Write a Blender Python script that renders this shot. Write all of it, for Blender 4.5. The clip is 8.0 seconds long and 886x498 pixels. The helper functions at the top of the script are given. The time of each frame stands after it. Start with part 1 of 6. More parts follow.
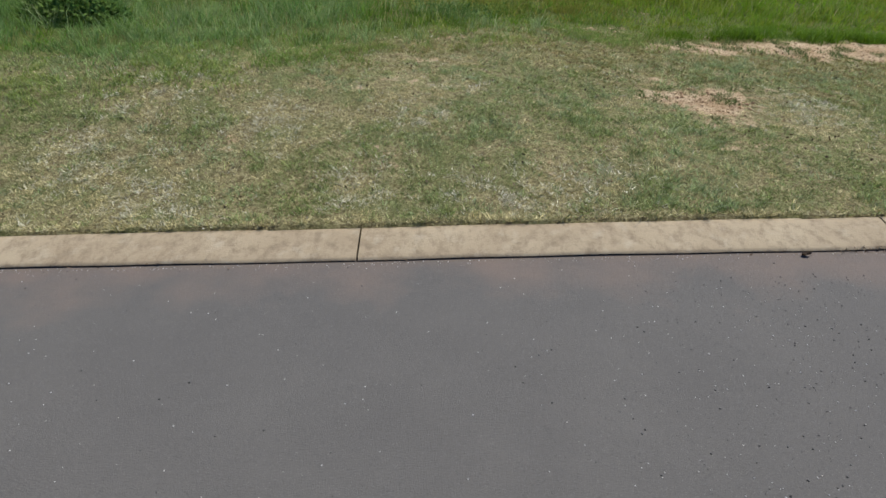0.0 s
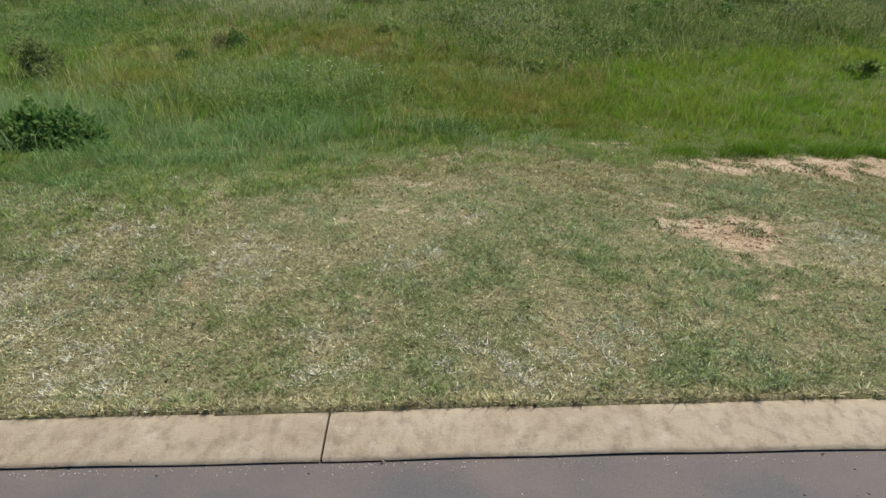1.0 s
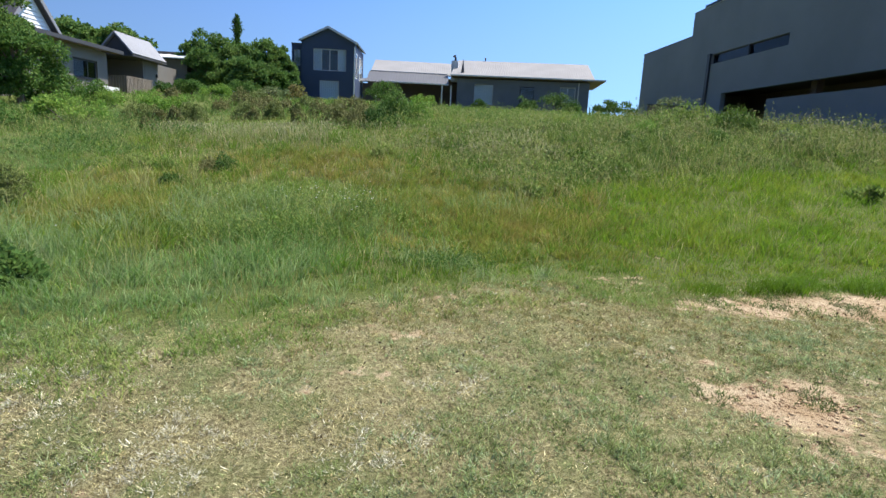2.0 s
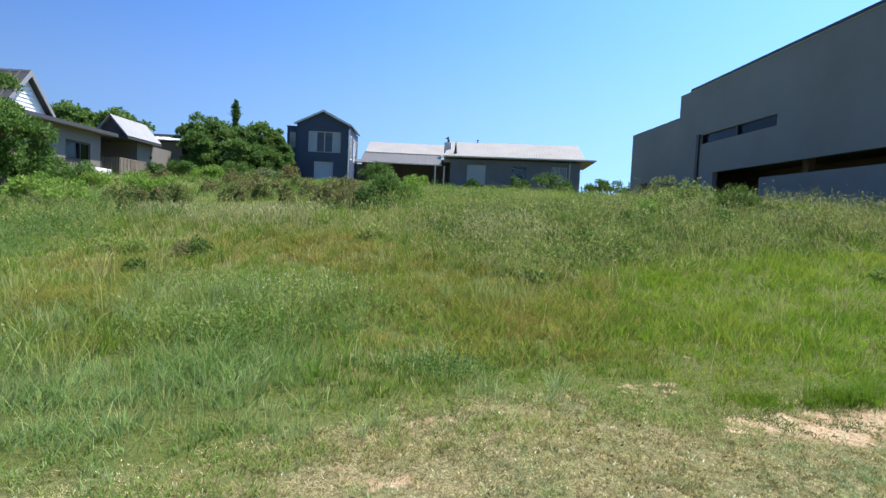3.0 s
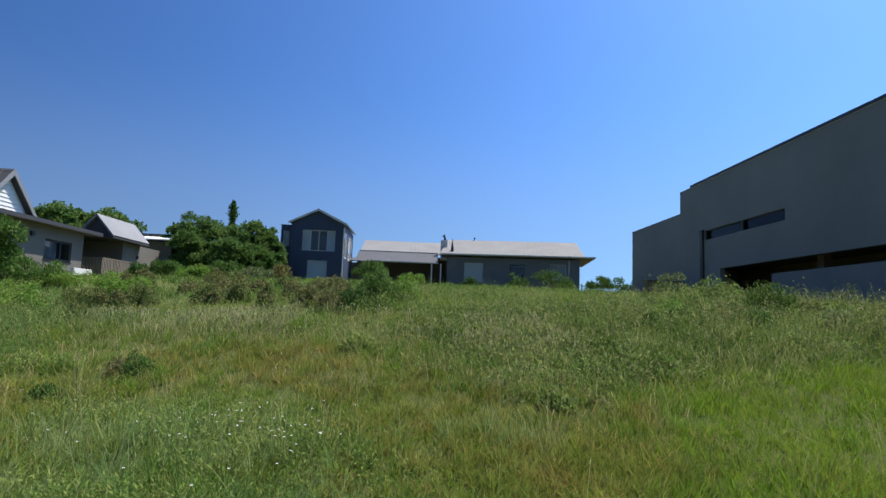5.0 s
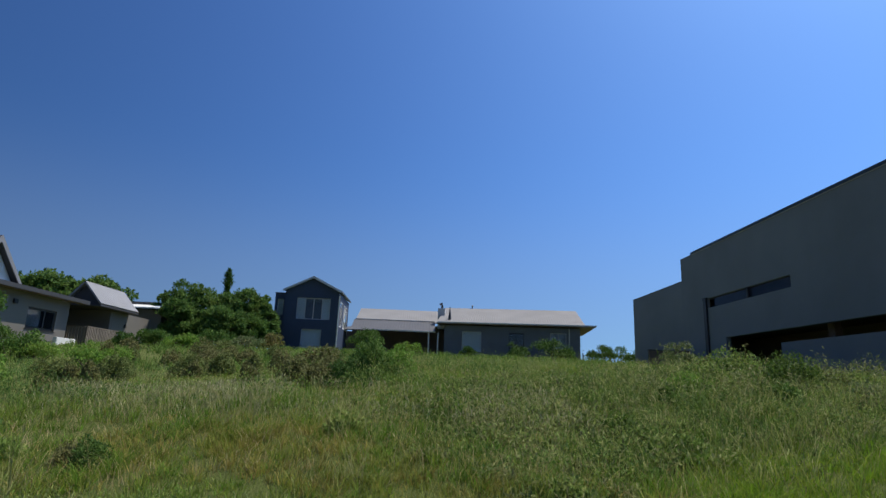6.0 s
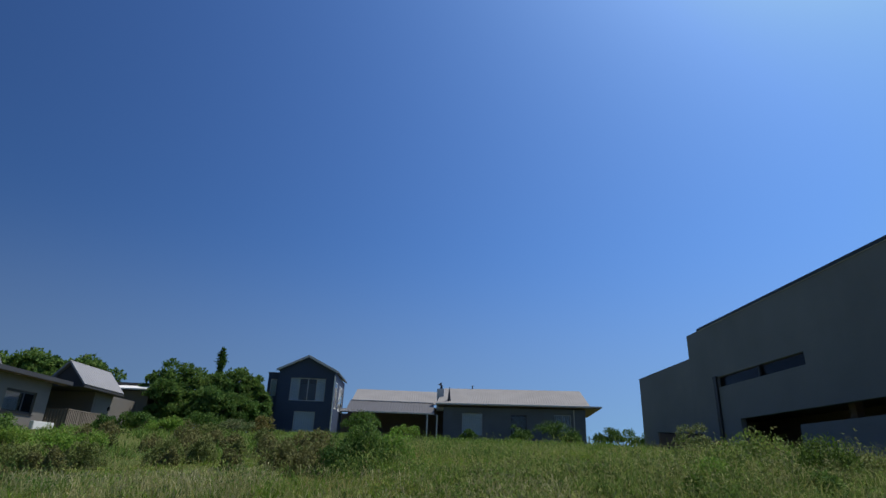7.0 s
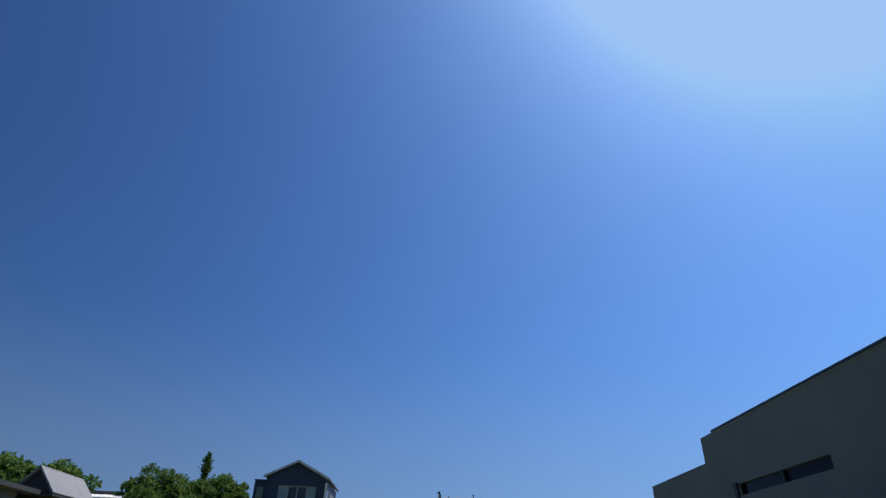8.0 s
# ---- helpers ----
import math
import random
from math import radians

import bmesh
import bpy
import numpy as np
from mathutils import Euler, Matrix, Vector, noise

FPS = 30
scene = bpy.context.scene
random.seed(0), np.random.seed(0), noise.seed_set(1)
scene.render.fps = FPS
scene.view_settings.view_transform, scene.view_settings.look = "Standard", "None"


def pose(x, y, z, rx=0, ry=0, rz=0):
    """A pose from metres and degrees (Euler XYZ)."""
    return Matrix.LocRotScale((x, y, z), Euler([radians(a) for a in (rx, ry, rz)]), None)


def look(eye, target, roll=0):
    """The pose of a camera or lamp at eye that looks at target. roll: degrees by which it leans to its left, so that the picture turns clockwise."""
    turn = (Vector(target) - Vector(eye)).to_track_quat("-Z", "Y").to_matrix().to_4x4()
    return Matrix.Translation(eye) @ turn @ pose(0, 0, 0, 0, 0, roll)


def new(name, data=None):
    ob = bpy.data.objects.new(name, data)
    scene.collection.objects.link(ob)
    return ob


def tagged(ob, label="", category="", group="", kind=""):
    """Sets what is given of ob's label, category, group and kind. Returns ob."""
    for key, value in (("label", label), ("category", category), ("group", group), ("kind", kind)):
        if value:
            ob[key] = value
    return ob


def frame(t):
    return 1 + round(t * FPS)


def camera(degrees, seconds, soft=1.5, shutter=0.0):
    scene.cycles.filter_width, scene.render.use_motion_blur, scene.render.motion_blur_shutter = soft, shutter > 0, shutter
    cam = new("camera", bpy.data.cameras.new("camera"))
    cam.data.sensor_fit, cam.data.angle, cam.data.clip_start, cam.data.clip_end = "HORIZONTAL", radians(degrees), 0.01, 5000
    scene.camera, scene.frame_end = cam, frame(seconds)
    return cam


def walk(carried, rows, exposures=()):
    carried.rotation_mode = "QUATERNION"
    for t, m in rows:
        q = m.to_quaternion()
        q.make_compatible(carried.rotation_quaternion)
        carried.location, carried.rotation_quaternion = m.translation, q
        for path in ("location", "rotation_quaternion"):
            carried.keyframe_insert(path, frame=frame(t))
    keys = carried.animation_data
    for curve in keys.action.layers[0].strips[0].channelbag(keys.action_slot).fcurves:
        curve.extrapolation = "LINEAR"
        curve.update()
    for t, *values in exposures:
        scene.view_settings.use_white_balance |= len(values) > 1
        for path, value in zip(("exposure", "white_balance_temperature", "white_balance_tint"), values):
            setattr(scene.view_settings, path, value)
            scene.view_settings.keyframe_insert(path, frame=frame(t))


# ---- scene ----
cam = camera(75.8, 8.0, soft=1.5)
PATH = [
    (0, (-0.175, -0.192, 1.812), (-0.080, 1.858, 0.569), 3.39),
    (0.5, (-0.128, 0.182, 1.896), (-0.044, 2.311, 0.792), 3.25),
    (1, (-0.096, 0.599, 1.944), (-0.023, 2.816, 1.027), 2.86),
    (1.5, (-0.073, 1.054, 1.973), (0.008, 3.353, 1.286), 3.13),
    (2, (-0.056, 1.540, 1.993), (0.019, 3.893, 1.530), 2.96),
    (2.2, (-0.050, 1.740, 2.002), (0.028, 4.108, 1.618), 2.93),
    (3.3, (-0.025, 2.869, 2.060), (0.061, 5.267, 1.990), 2.60),
    (3.5, (-0.020, 3.074, 2.075), (0.060, 5.473, 2.045), 2.57),
    (4, (-0.008, 3.577, 2.114), (0.076, 5.975, 2.152), 2.53),
    (4.2, (-0.002, 3.773, 2.132), (0.086, 6.169, 2.215), 2.61),
    (5.3, (0.028, 4.774, 2.233), (0.108, 7.148, 2.574), 2.15),
    (5.5, (0.032, 4.942, 2.250), (0.114, 7.308, 2.642), 2.28),
    (6, (0.043, 5.345, 2.291), (0.124, 7.678, 2.844), 2.21),
    (6.5, (0.048, 5.731, 2.324), (0.122, 8.028, 3.014), 2.17),
    (7, (0.044, 6.118, 2.350), (0.115, 8.354, 3.218), 2.12),
    (7.5, (0.028, 6.528, 2.368), (0.088, 8.686, 3.419), 2.15),
    (8, (-0.007, 6.995, 2.384), (0.052, 9.049, 3.624), 2.21),
]
EXPOSURE = [(0, 0.18), (1.0, 0.34), (2.0, 0.83), (3.5, 1.0), (4.0, 0.79), (5.5, 0.17), (6.5, -0.25), (7.2, -0.3), (8.0, -0.22)]
walk(cam, [(t, look(e, g, r)) for t, e, g, r in PATH], EXPOSURE)

# ---- daylight: high sun ahead of the camera, to its right
SUN_EL, SUN_AZ = 65.0, 58.0
world = bpy.data.worlds.new("sky")
scene.world = world
world.use_nodes = True
sky = world.node_tree.nodes.new("ShaderNodeTexSky")
sky.sky_type = 'NISHITA'
sky.sun_disc = False
sky.sun_elevation = radians(SUN_EL)
sky.sun_rotation = radians(SUN_AZ)
sky.air_density, sky.dust_density, sky.ozone_density, sky.altitude = 1.0, 1.1, 2.6, 50.0
lift = world.node_tree.nodes.new("ShaderNodeVectorMath")  # thin haze: the low sky looks like the sky higher up
lift.operation = 'MULTIPLY_ADD'
lift.inputs[1].default_value, lift.inputs[2].default_value = (1.0, 1.0, 0.9), (0.0, 0.0, 0.11)
above = world.node_tree.nodes.new("ShaderNodeVectorMath")
above.operation = 'NORMALIZE'
coords = world.node_tree.nodes.new("ShaderNodeTexCoord")
world.node_tree.links.new(coords.outputs["Generated"], lift.inputs[0])
world.node_tree.links.new(lift.outputs[0], above.inputs[0])
world.node_tree.links.new(above.outputs[0], sky.inputs["Vector"])
background = world.node_tree.nodes["Background"]
clear = world.node_tree.nodes.new("ShaderNodeVectorMath")
clear.operation = 'MULTIPLY'
clear.inputs[1].default_value = (0.179, 0.243, 0.252)
deep = world.node_tree.nodes.new("ShaderNodeGamma")
deep.inputs["Gamma"].default_value = 1.86
world.node_tree.links.new(sky.outputs[0], deep.inputs["Color"])
world.node_tree.links.new(deep.outputs[0], clear.inputs[0])
vivid = world.node_tree.nodes.new("ShaderNodeHueSaturation")
vivid.inputs["Hue"].default_value, vivid.inputs["Saturation"].default_value = 0.5, 0.97
world.node_tree.links.new(clear.outputs[0], vivid.inputs["Color"])
# pale haze that thickens towards the horizon
height = world.node_tree.nodes.new("ShaderNodeSeparateXYZ")
world.node_tree.links.new(coords.outputs["Generated"], height.inputs[0])
low = world.node_tree.nodes.new("ShaderNodeMapRange")
low.interpolation_type = 'SMOOTHERSTEP'
for k, v in enumerate((0.0, 0.42, 0.42, 0.0)):
    low.inputs[k + 1].default_value = v
world.node_tree.links.new(height.outputs[2], low.inputs[0])
haze = world.node_tree.nodes.new("ShaderNodeMix")
haze.data_type = 'RGBA'
haze.inputs[7].default_value = (2.15, 2.62, 3.5, 1.0)
world.node_tree.links.new(low.outputs[0], haze.inputs[0])
world.node_tree.links.new(vivid.outputs[0], haze.inputs[6])
# the sky brightens towards the sun
toward = world.node_tree.nodes.new("ShaderNodeVectorMath")
toward.operation = 'DOT_PRODUCT'
toward.inputs[1].default_value = (math.sin(radians(SUN_AZ)) * math.cos(radians(SUN_EL)), math.cos(radians(SUN_AZ)) * math.cos(radians(SUN_EL)), math.sin(radians(SUN_EL)))
world.node_tree.links.new(coords.outputs["Generated"], toward.inputs[0])
near_sun = world.node_tree.nodes.new("ShaderNodeMapRange")
for k, v in enumerate((0.0, 1.0, 0.72, 1.55)):
    near_sun.inputs[k + 1].default_value = v
world.node_tree.links.new(toward.outputs["Value"], near_sun.inputs[0])
glare = world.node_tree.nodes.new("ShaderNodeVectorMath")
glare.operation = 'SCALE'
world.node_tree.links.new(haze.outputs[2], glare.inputs[0])
world.node_tree.links.new(near_sun.outputs[0], glare.inputs["Scale"])
cap = world.node_tree.nodes.new("ShaderNodeVectorMath")
cap.operation = 'MINIMUM'
cap.inputs[1].default_value = (3.3, 5.3, 8.8)
world.node_tree.links.new(glare.outputs[0], cap.inputs[0])
world.node_tree.links.new(cap.outputs[0], background.inputs[0])
background.inputs[1].default_value = 0.12
sun_lamp = bpy.data.lights.new("sun", 'SUN')
sun_lamp.energy, sun_lamp.angle, sun_lamp.color = 4.8, radians(0.53), (1.0, 0.945, 0.84)
sun = new("sun", sun_lamp)
a, e = radians(SUN_AZ), radians(SUN_EL)
sun.matrix_world = look((math.sin(a) * math.cos(e) * 90, math.cos(a) * math.cos(e) * 90, math.sin(e) * 90), (0, 0, 0))


# ---- materials
class Nodes:
    """A small writer of node trees."""

    def __init__(self, name):
        self.mat = bpy.data.materials.new(name)
        self.mat.use_nodes = True
        self.t = self.mat.node_tree
        self.t.nodes.clear()
        self.out = self.t.nodes.new("ShaderNodeOutputMaterial")
        self.pos = self.t.nodes.new("ShaderNodeNewGeometry")

    def add(self, kind, **sockets):
        n = self.t.nodes.new(kind)
        for key, value in sockets.items():
            self.put(n.inputs[key], value)
        return n

    def put(self, socket, value):
        if isinstance(value, bpy.types.NodeSocket):
            self.t.links.new(value, socket)
        elif isinstance(value, tuple) and len(value) == 3 and socket.type == 'RGBA':
            socket.default_value = (*value, 1)
        else:
            socket.default_value = value

    def noise(self, scale, detail=4.0, rough=0.55, stretch=None):
        vec = self.pos.outputs["Position"]
        if stretch:
            m = self.add("ShaderNodeVectorMath", **{"Vector": vec})
            m.operation = 'MULTIPLY'
            m.inputs[1].default_value = stretch
            vec = m.outputs[0]
        n = self.add("ShaderNodeTexNoise", Vector=vec, Scale=scale, Detail=detail, Roughness=rough)
        return n.outputs[0]

    def step(self, value, low, high, to_low=0.0, to_high=1.0):
        n = self.add("ShaderNodeMapRange")
        for i, v in enumerate((value, low, high, to_low, to_high)):
            self.put(n.inputs[i], v)
        return n.outputs[0]

    def mix(self, fac, a, b):
        n = self.t.nodes.new("ShaderNodeMix")
        n.data_type = 'RGBA'
        self.put(n.inputs[0], fac)
        self.put(n.inputs[6], a)
        self.put(n.inputs[7], b)
        return n.outputs[2]

    def scale_colour(self, colour, amount):
        n = self.t.nodes.new("ShaderNodeMix")
        n.data_type, n.blend_type = 'RGBA', 'MULTIPLY'
        n.inputs[0].default_value = 1.0
        self.put(n.inputs[6], colour)
        comb = self.t.nodes.new("ShaderNodeCombineColor")
        for i in range(3):
            self.put(comb.inputs[i], amount)
        self.put(n.inputs[7], comb.outputs[0])
        return n.outputs[2]

    def maths(self, op, a, b=0.0):
        n = self.t.nodes.new("ShaderNodeMath")
        n.operation = op
        self.put(n.inputs[0], a)
        self.put(n.inputs[1], b)
        return n.outputs[0]

    def bump(self, height, distance, strength=1.0):
        n = self.add("ShaderNodeBump", Height=height, Distance=distance, Strength=strength)
        return n.outputs[0]

    def surface(self, colour, rough=0.7, metal=0.0, normal=None, specular=0.5, through_light=0.0, through_colour=None, **more):
        p = self.add("ShaderNodeBsdfPrincipled", **{"Base Color": colour, "Roughness": rough, "Metallic": metal, "Specular IOR Level": specular})
        for key, value in more.items():
            self.put(p.inputs[key.replace("_", " ")], value)
        if normal is not None:
            self.put(p.inputs["Normal"], normal)
        shader = p.outputs[0]
        if through_light:
            tr = self.add("ShaderNodeBsdfTranslucent", Color=through_colour if through_colour is not None else colour)
            mixer = self.add("ShaderNodeMixShader", Fac=through_light)
            self.put(mixer.inputs[1], shader)
            self.put(mixer.inputs[2], tr.outputs[0])
            shader = mixer.outputs[0]
        self.t.links.new(shader, self.out.inputs[0])
        return self.mat


def plant_material(name, lush, dry, patch=0.35, light=0.35, dry_share=0.5, spread=0.28, gloss=0.12, random_dry=0.25, curled=0.9, tufted=0.0):
    """Leaves and blades: patches of lush and dry, each blade its own tone, light coming through."""
    n = Nodes(name)
    big = n.noise(patch, 3.0)
    small = n.noise(patch * 5, 3.0)
    share = n.maths('ADD', n.maths('MULTIPLY', big, 0.65), n.maths('MULTIPLY', small, 0.35))
    own = n.pos.outputs["Random Per Island"]
    share = n.maths('ADD', share, n.maths('MULTIPLY', n.maths('SUBTRACT', own, 0.5), random_dry))
    tuft = n.t.nodes.new("ShaderNodeAttribute")  # one value for each tuft of blades
    tuft.attribute_name = "tuft"
    if tufted:
        share = n.maths('ADD', share, n.maths('MULTIPLY', n.maths('SUBTRACT', tuft.outputs["Fac"], 0.5), tufted))
    share = n.step(share, 0.62 - 0.3 * dry_share, 0.78 - 0.3 * dry_share)
    tone = n.step(n.maths('FRACT', n.maths('MULTIPLY', own, 37.7)), 0.0, 1.0, 1.0 - spread, 1.0 + spread)
    if tufted:
        tone = n.maths('MULTIPLY', tone, n.step(n.maths('FRACT', n.maths('MULTIPLY', tuft.outputs["Fac"], 7.3)), 0.0, 1.0, 1.0 - tufted, 1.0 + tufted))
    colour = n.scale_colour(n.mix(share, lush, dry), tone)
    # blades and leaves curl, so their mean facing is half upward
    curl = n.add("ShaderNodeVectorMath", Vector=n.pos.outputs["Normal"])
    curl.inputs[1].default_value = (0.0, 0.0, curled)
    facing = n.add("ShaderNodeVectorMath", Vector=curl.outputs[0])
    facing.operation = 'NORMALIZE'
    return n.surface(colour, rough=0.7, specular=gloss, through_light=light, normal=facing.outputs[0])


def plain_material(name, colour, rough=0.7, metal=0.0, grain=12.0, vary=0.12, bump=0.002, stain=0.6, specular=0.4):
    """Paint, plaster, metal, timber: soft stains, fine grain and relief."""
    n = Nodes(name)
    big, fine = n.noise(stain, 5.0, 0.6), n.noise(grain, 5.0, 0.6)
    tone = n.maths('ADD', n.step(big, 0.3, 0.7, 1 - vary, 1 + vary), n.step(fine, 0.3, 0.7, -vary * 0.5, vary * 0.5))
    return n.surface(n.scale_colour(colour, tone), rough=n.step(fine, 0.3, 0.7, max(0.05, rough - 0.1), min(1, rough + 0.1)), metal=metal,
                     normal=n.bump(fine, bump), specular=specular)


def ground_material():
    """Sandy soil under thatch and moss, paler and barer near the road's verge."""
    n = Nodes("soil_and_thatch")
    big, mid, fine = n.noise(0.5, 4.0), n.noise(3.0, 5.0), n.noise(60.0, 4.0, 0.7)
    ragged, crumb = n.noise(11.0, 4.0, 0.6), n.noise(22.0, 5.0, 0.7)
    soil = n.mix(n.step(mid, 0.35, 0.7), (0.38, 0.265, 0.15), (0.56, 0.44, 0.285))
    soil = n.mix(n.step(fine, 0.58, 0.7, 0.0, 0.7), soil, (0.20, 0.12, 0.06))
    soil = n.mix(n.step(crumb, 0.53, 0.61, 0.0, 0.8), soil, (0.22, 0.135, 0.075))
    tuft = n.noise(28.0, 4.0, 0.7)
    thatch = n.mix(n.step(fine, 0.35, 0.65), (0.19, 0.17, 0.075), (0.39, 0.345, 0.185))
    thatch = n.mix(n.step(tuft, 0.40, 0.56, 0.85, 0.0), thatch, (0.11, 0.085, 0.042))
    thatch = n.mix(n.step(mid, 0.45, 0.65, 0.0, 0.6), thatch, (0.12, 0.15, 0.05))
    where = n.t.nodes.new("ShaderNodeAttribute")
    where.attribute_name = "bare"
    share = n.step(n.maths('ADD', where.outputs["Fac"], n.maths('ADD', n.step(mid, 0.3, 0.7, -0.2, 0.2), n.step(ragged, 0.3, 0.7, -0.3, 0.3))), 0.38, 0.62)
    cover = n.t.nodes.new("ShaderNodeAttribute")
    cover.attribute_name = "undergrowth"
    moss = n.mix(n.step(tuft, 0.35, 0.65), (0.06, 0.09, 0.018), (0.12, 0.14, 0.036))
    thatch = n.mix(n.maths('MULTIPLY', cover.outputs["Fac"], 0.9), thatch, moss)
    return n.surface(n.mix(share, thatch, soil), rough=0.95, specular=0.1, normal=n.bump(n.maths('ADD', n.maths('ADD', fine, mid), crumb), 0.025))


def asphalt_material():
    n = Nodes("worn_asphalt")
    big, mid = n.noise(0.35, 4.0), n.noise(2.2, 5.0)
    grain, chips = n.noise(120.0, 4.0, 0.75), n.noise(300.0, 2.0)
    base = n.mix(n.step(mid, 0.3, 0.7), (0.086, 0.081, 0.074), (0.099, 0.093, 0.084))
    base = n.mix(n.step(big, 0.4, 0.62, 0.0, 0.3), base, (0.110, 0.102, 0.091))
    base = n.mix(n.step(grain, 0.54, 0.68, 0.0, 0.7), base, (0.05, 0.048, 0.047))
    base = n.mix(n.step(chips, 0.62, 0.72, 0.0, 0.6), base, (0.24, 0.23, 0.21))
    # rusty dust washed against the kerb
    sep = n.add("ShaderNodeSeparateXYZ", Vector=n.pos.outputs["Position"])
    edge = n.maths('ADD', n.step(sep.outputs[1], 2.05, 2.75), n.step(mid, 0.3, 0.7, -0.45, 0.35))
    base = n.mix(n.step(edge, 0.3, 1.3, 0.0, 0.7), base, (0.165, 0.118, 0.092))
    return n.surface(base, rough=0.9, specular=0.3, normal=n.bump(grain, 0.004, 0.8))


def kerb_material():
    n = Nodes("weathered_concrete")
    big, mid, fine = n.noise(1.6, 4.0), n.noise(7.0, 5.0, 0.65), n.noise(90.0, 4.0, 0.7)
    streak = n.noise(13.0, 6.0, 0.7, (1.0, 0.8, 0.8))
    c = n.mix(n.step(big, 0.35, 0.65), (0.29, 0.228, 0.148), (0.355, 0.29, 0.193))
    c = n.mix(n.step(streak, 0.46, 0.68, 0.0, 0.75), c, (0.17, 0.13, 0.085))
    c = n.mix(n.step(mid, 0.54, 0.68, 0.0, 0.6), c, (0.40, 0.345, 0.25))
    c = n.mix(n.step(fine, 0.62, 0.72, 0.0, 0.5), c, (0.17, 0.13, 0.09))
    return n.surface(c, rough=0.9, specular=0.25, normal=n.bump(n.maths('ADD', fine, mid), 0.004))


def glass_material():
    n = Nodes("window_glass")
    p = n.add("ShaderNodeBsdfPrincipled", **{"Base Color": (0.75, 0.82, 0.85), "Roughness": 0.02, "IOR": 1.5, "Transmission Weight": 1.0})
    n.t.links.new(p.outputs[0], n.out.inputs[0])
    return n.mat


def dark_glass_material():
    n = Nodes("tinted_glass")
    p = n.add("ShaderNodeBsdfPrincipled", **{"Base Color": (0.35, 0.40, 0.48), "Roughness": 0.08, "IOR": 1.2, "Transmission Weight": 1.0})
    n.t.links.new(p.outputs[0], n.out.inputs[0])
    return n.mat


def roof_material(name, colour, rough=0.45, metal=0.0):
    n = Nodes(name)
    big, fine = n.noise(0.5, 4.0), n.noise(14.0, 4.0)
    tone = n.step(n.maths('ADD', big, n.maths('MULTIPLY', fine, 0.4)), 0.4, 1.0, 0.85, 1.12)
    return n.surface(n.scale_colour(colour, tone), rough=rough, metal=metal, normal=n.bump(fine, 0.002))


SOIL = ground_material()
ASPHALT = asphalt_material()
CONCRETE = kerb_material()
GLASS = glass_material()
GLASS_DARK = dark_glass_material()
LAWN_BLUE = plant_material("lawn_blue_green", (0.21, 0.29, 0.125), (0.33, 0.38, 0.20), patch=1.6, light=0.4, dry_share=0.45, random_dry=0.4, spread=0.4, tufted=0.4, curled=0.7)
LAWN_OLIVE = plant_material("lawn_olive", (0.20, 0.20, 0.065), (0.34, 0.26, 0.12), patch=1.5, light=0.35, dry_share=0.5, random_dry=0.5, spread=0.35, tufted=0.4, curled=0.7)
LAWN_GREEN = plant_material("lawn_green", (0.165, 0.225, 0.065), (0.33, 0.36, 0.16), patch=1.3, light=0.4, dry_share=0.5, random_dry=0.4, spread=0.4, tufted=0.4, curled=0.7)
LAWN_PALE = plant_material("lawn_bleached", (0.52, 0.50, 0.36), (0.66, 0.63, 0.50), patch=1.8, light=0.3, dry_share=0.5, random_dry=0.5, spread=0.35, tufted=0.4, curled=0.7)
LAWN_DRY = plant_material("lawn_straw", (0.39, 0.335, 0.155), (0.59, 0.53, 0.30), patch=1.8, light=0.3, dry_share=0.5, random_dry=0.5, spread=0.45, tufted=0.4, curled=0.7)
MEADOW = plant_material("meadow_green", (0.106, 0.20, 0.022), (0.19, 0.235, 0.038), patch=0.28, light=0.5, dry_share=0.47, tufted=0.22, curled=0.65)
MEADOW_BRIGHT = plant_material("meadow_bright_green", (0.13, 0.24, 0.016), (0.215, 0.27, 0.03), patch=0.5, light=0.5, dry_share=0.5, tufted=0.22, curled=0.65)
MEADOW_BLUE = plant_material("meadow_blue_green", (0.128, 0.235, 0.056), (0.24, 0.32, 0.125), patch=0.5, light=0.5, dry_share=0.5, tufted=0.22, curled=0.65)
MEADOW_PALE = plant_material("meadow_pale_grey_green", (0.175, 0.265, 0.09), (0.285, 0.345, 0.155), patch=0.7, light=0.45, dry_share=0.5)
MEADOW_OLIVE = plant_material("meadow_olive_brown", (0.17, 0.215, 0.03), (0.28, 0.235, 0.06), patch=1.1, light=0.45, dry_share=0.5, tufted=0.25, curled=0.65)
MEADOW_TANGLE = plant_material("meadow_tangled_pale", (0.12, 0.185, 0.038), (0.27, 0.28, 0.11), patch=0.9, light=0.4, dry_share=0.5, random_dry=0.6, spread=0.35, tufted=0.25, curled=0.5)
MEADOW_RANK = plant_material("meadow_rank_green", (0.10, 0.175, 0.03), (0.15, 0.22, 0.045), patch=0.9, light=0.4, tufted=0.25, curled=0.5)
WEED_OLIVE = plant_material("weed_olive_green", (0.142, 0.195, 0.046), (0.29, 0.295, 0.12), patch=1.0, light=0.35, random_dry=0.6, spread=0.35, tufted=0.3, curled=0.35)
MEADOW_FAR = plant_material("meadow_far_green", (0.10, 0.185, 0.03), (0.155, 0.21, 0.05), patch=0.15, light=0.45, tufted=0.2, curled=0.65)
MEADOW_STRAW = plant_material("meadow_straw", (0.31, 0.26, 0.09), (0.43, 0.35, 0.19), patch=0.6, light=0.45, dry_share=0.6)
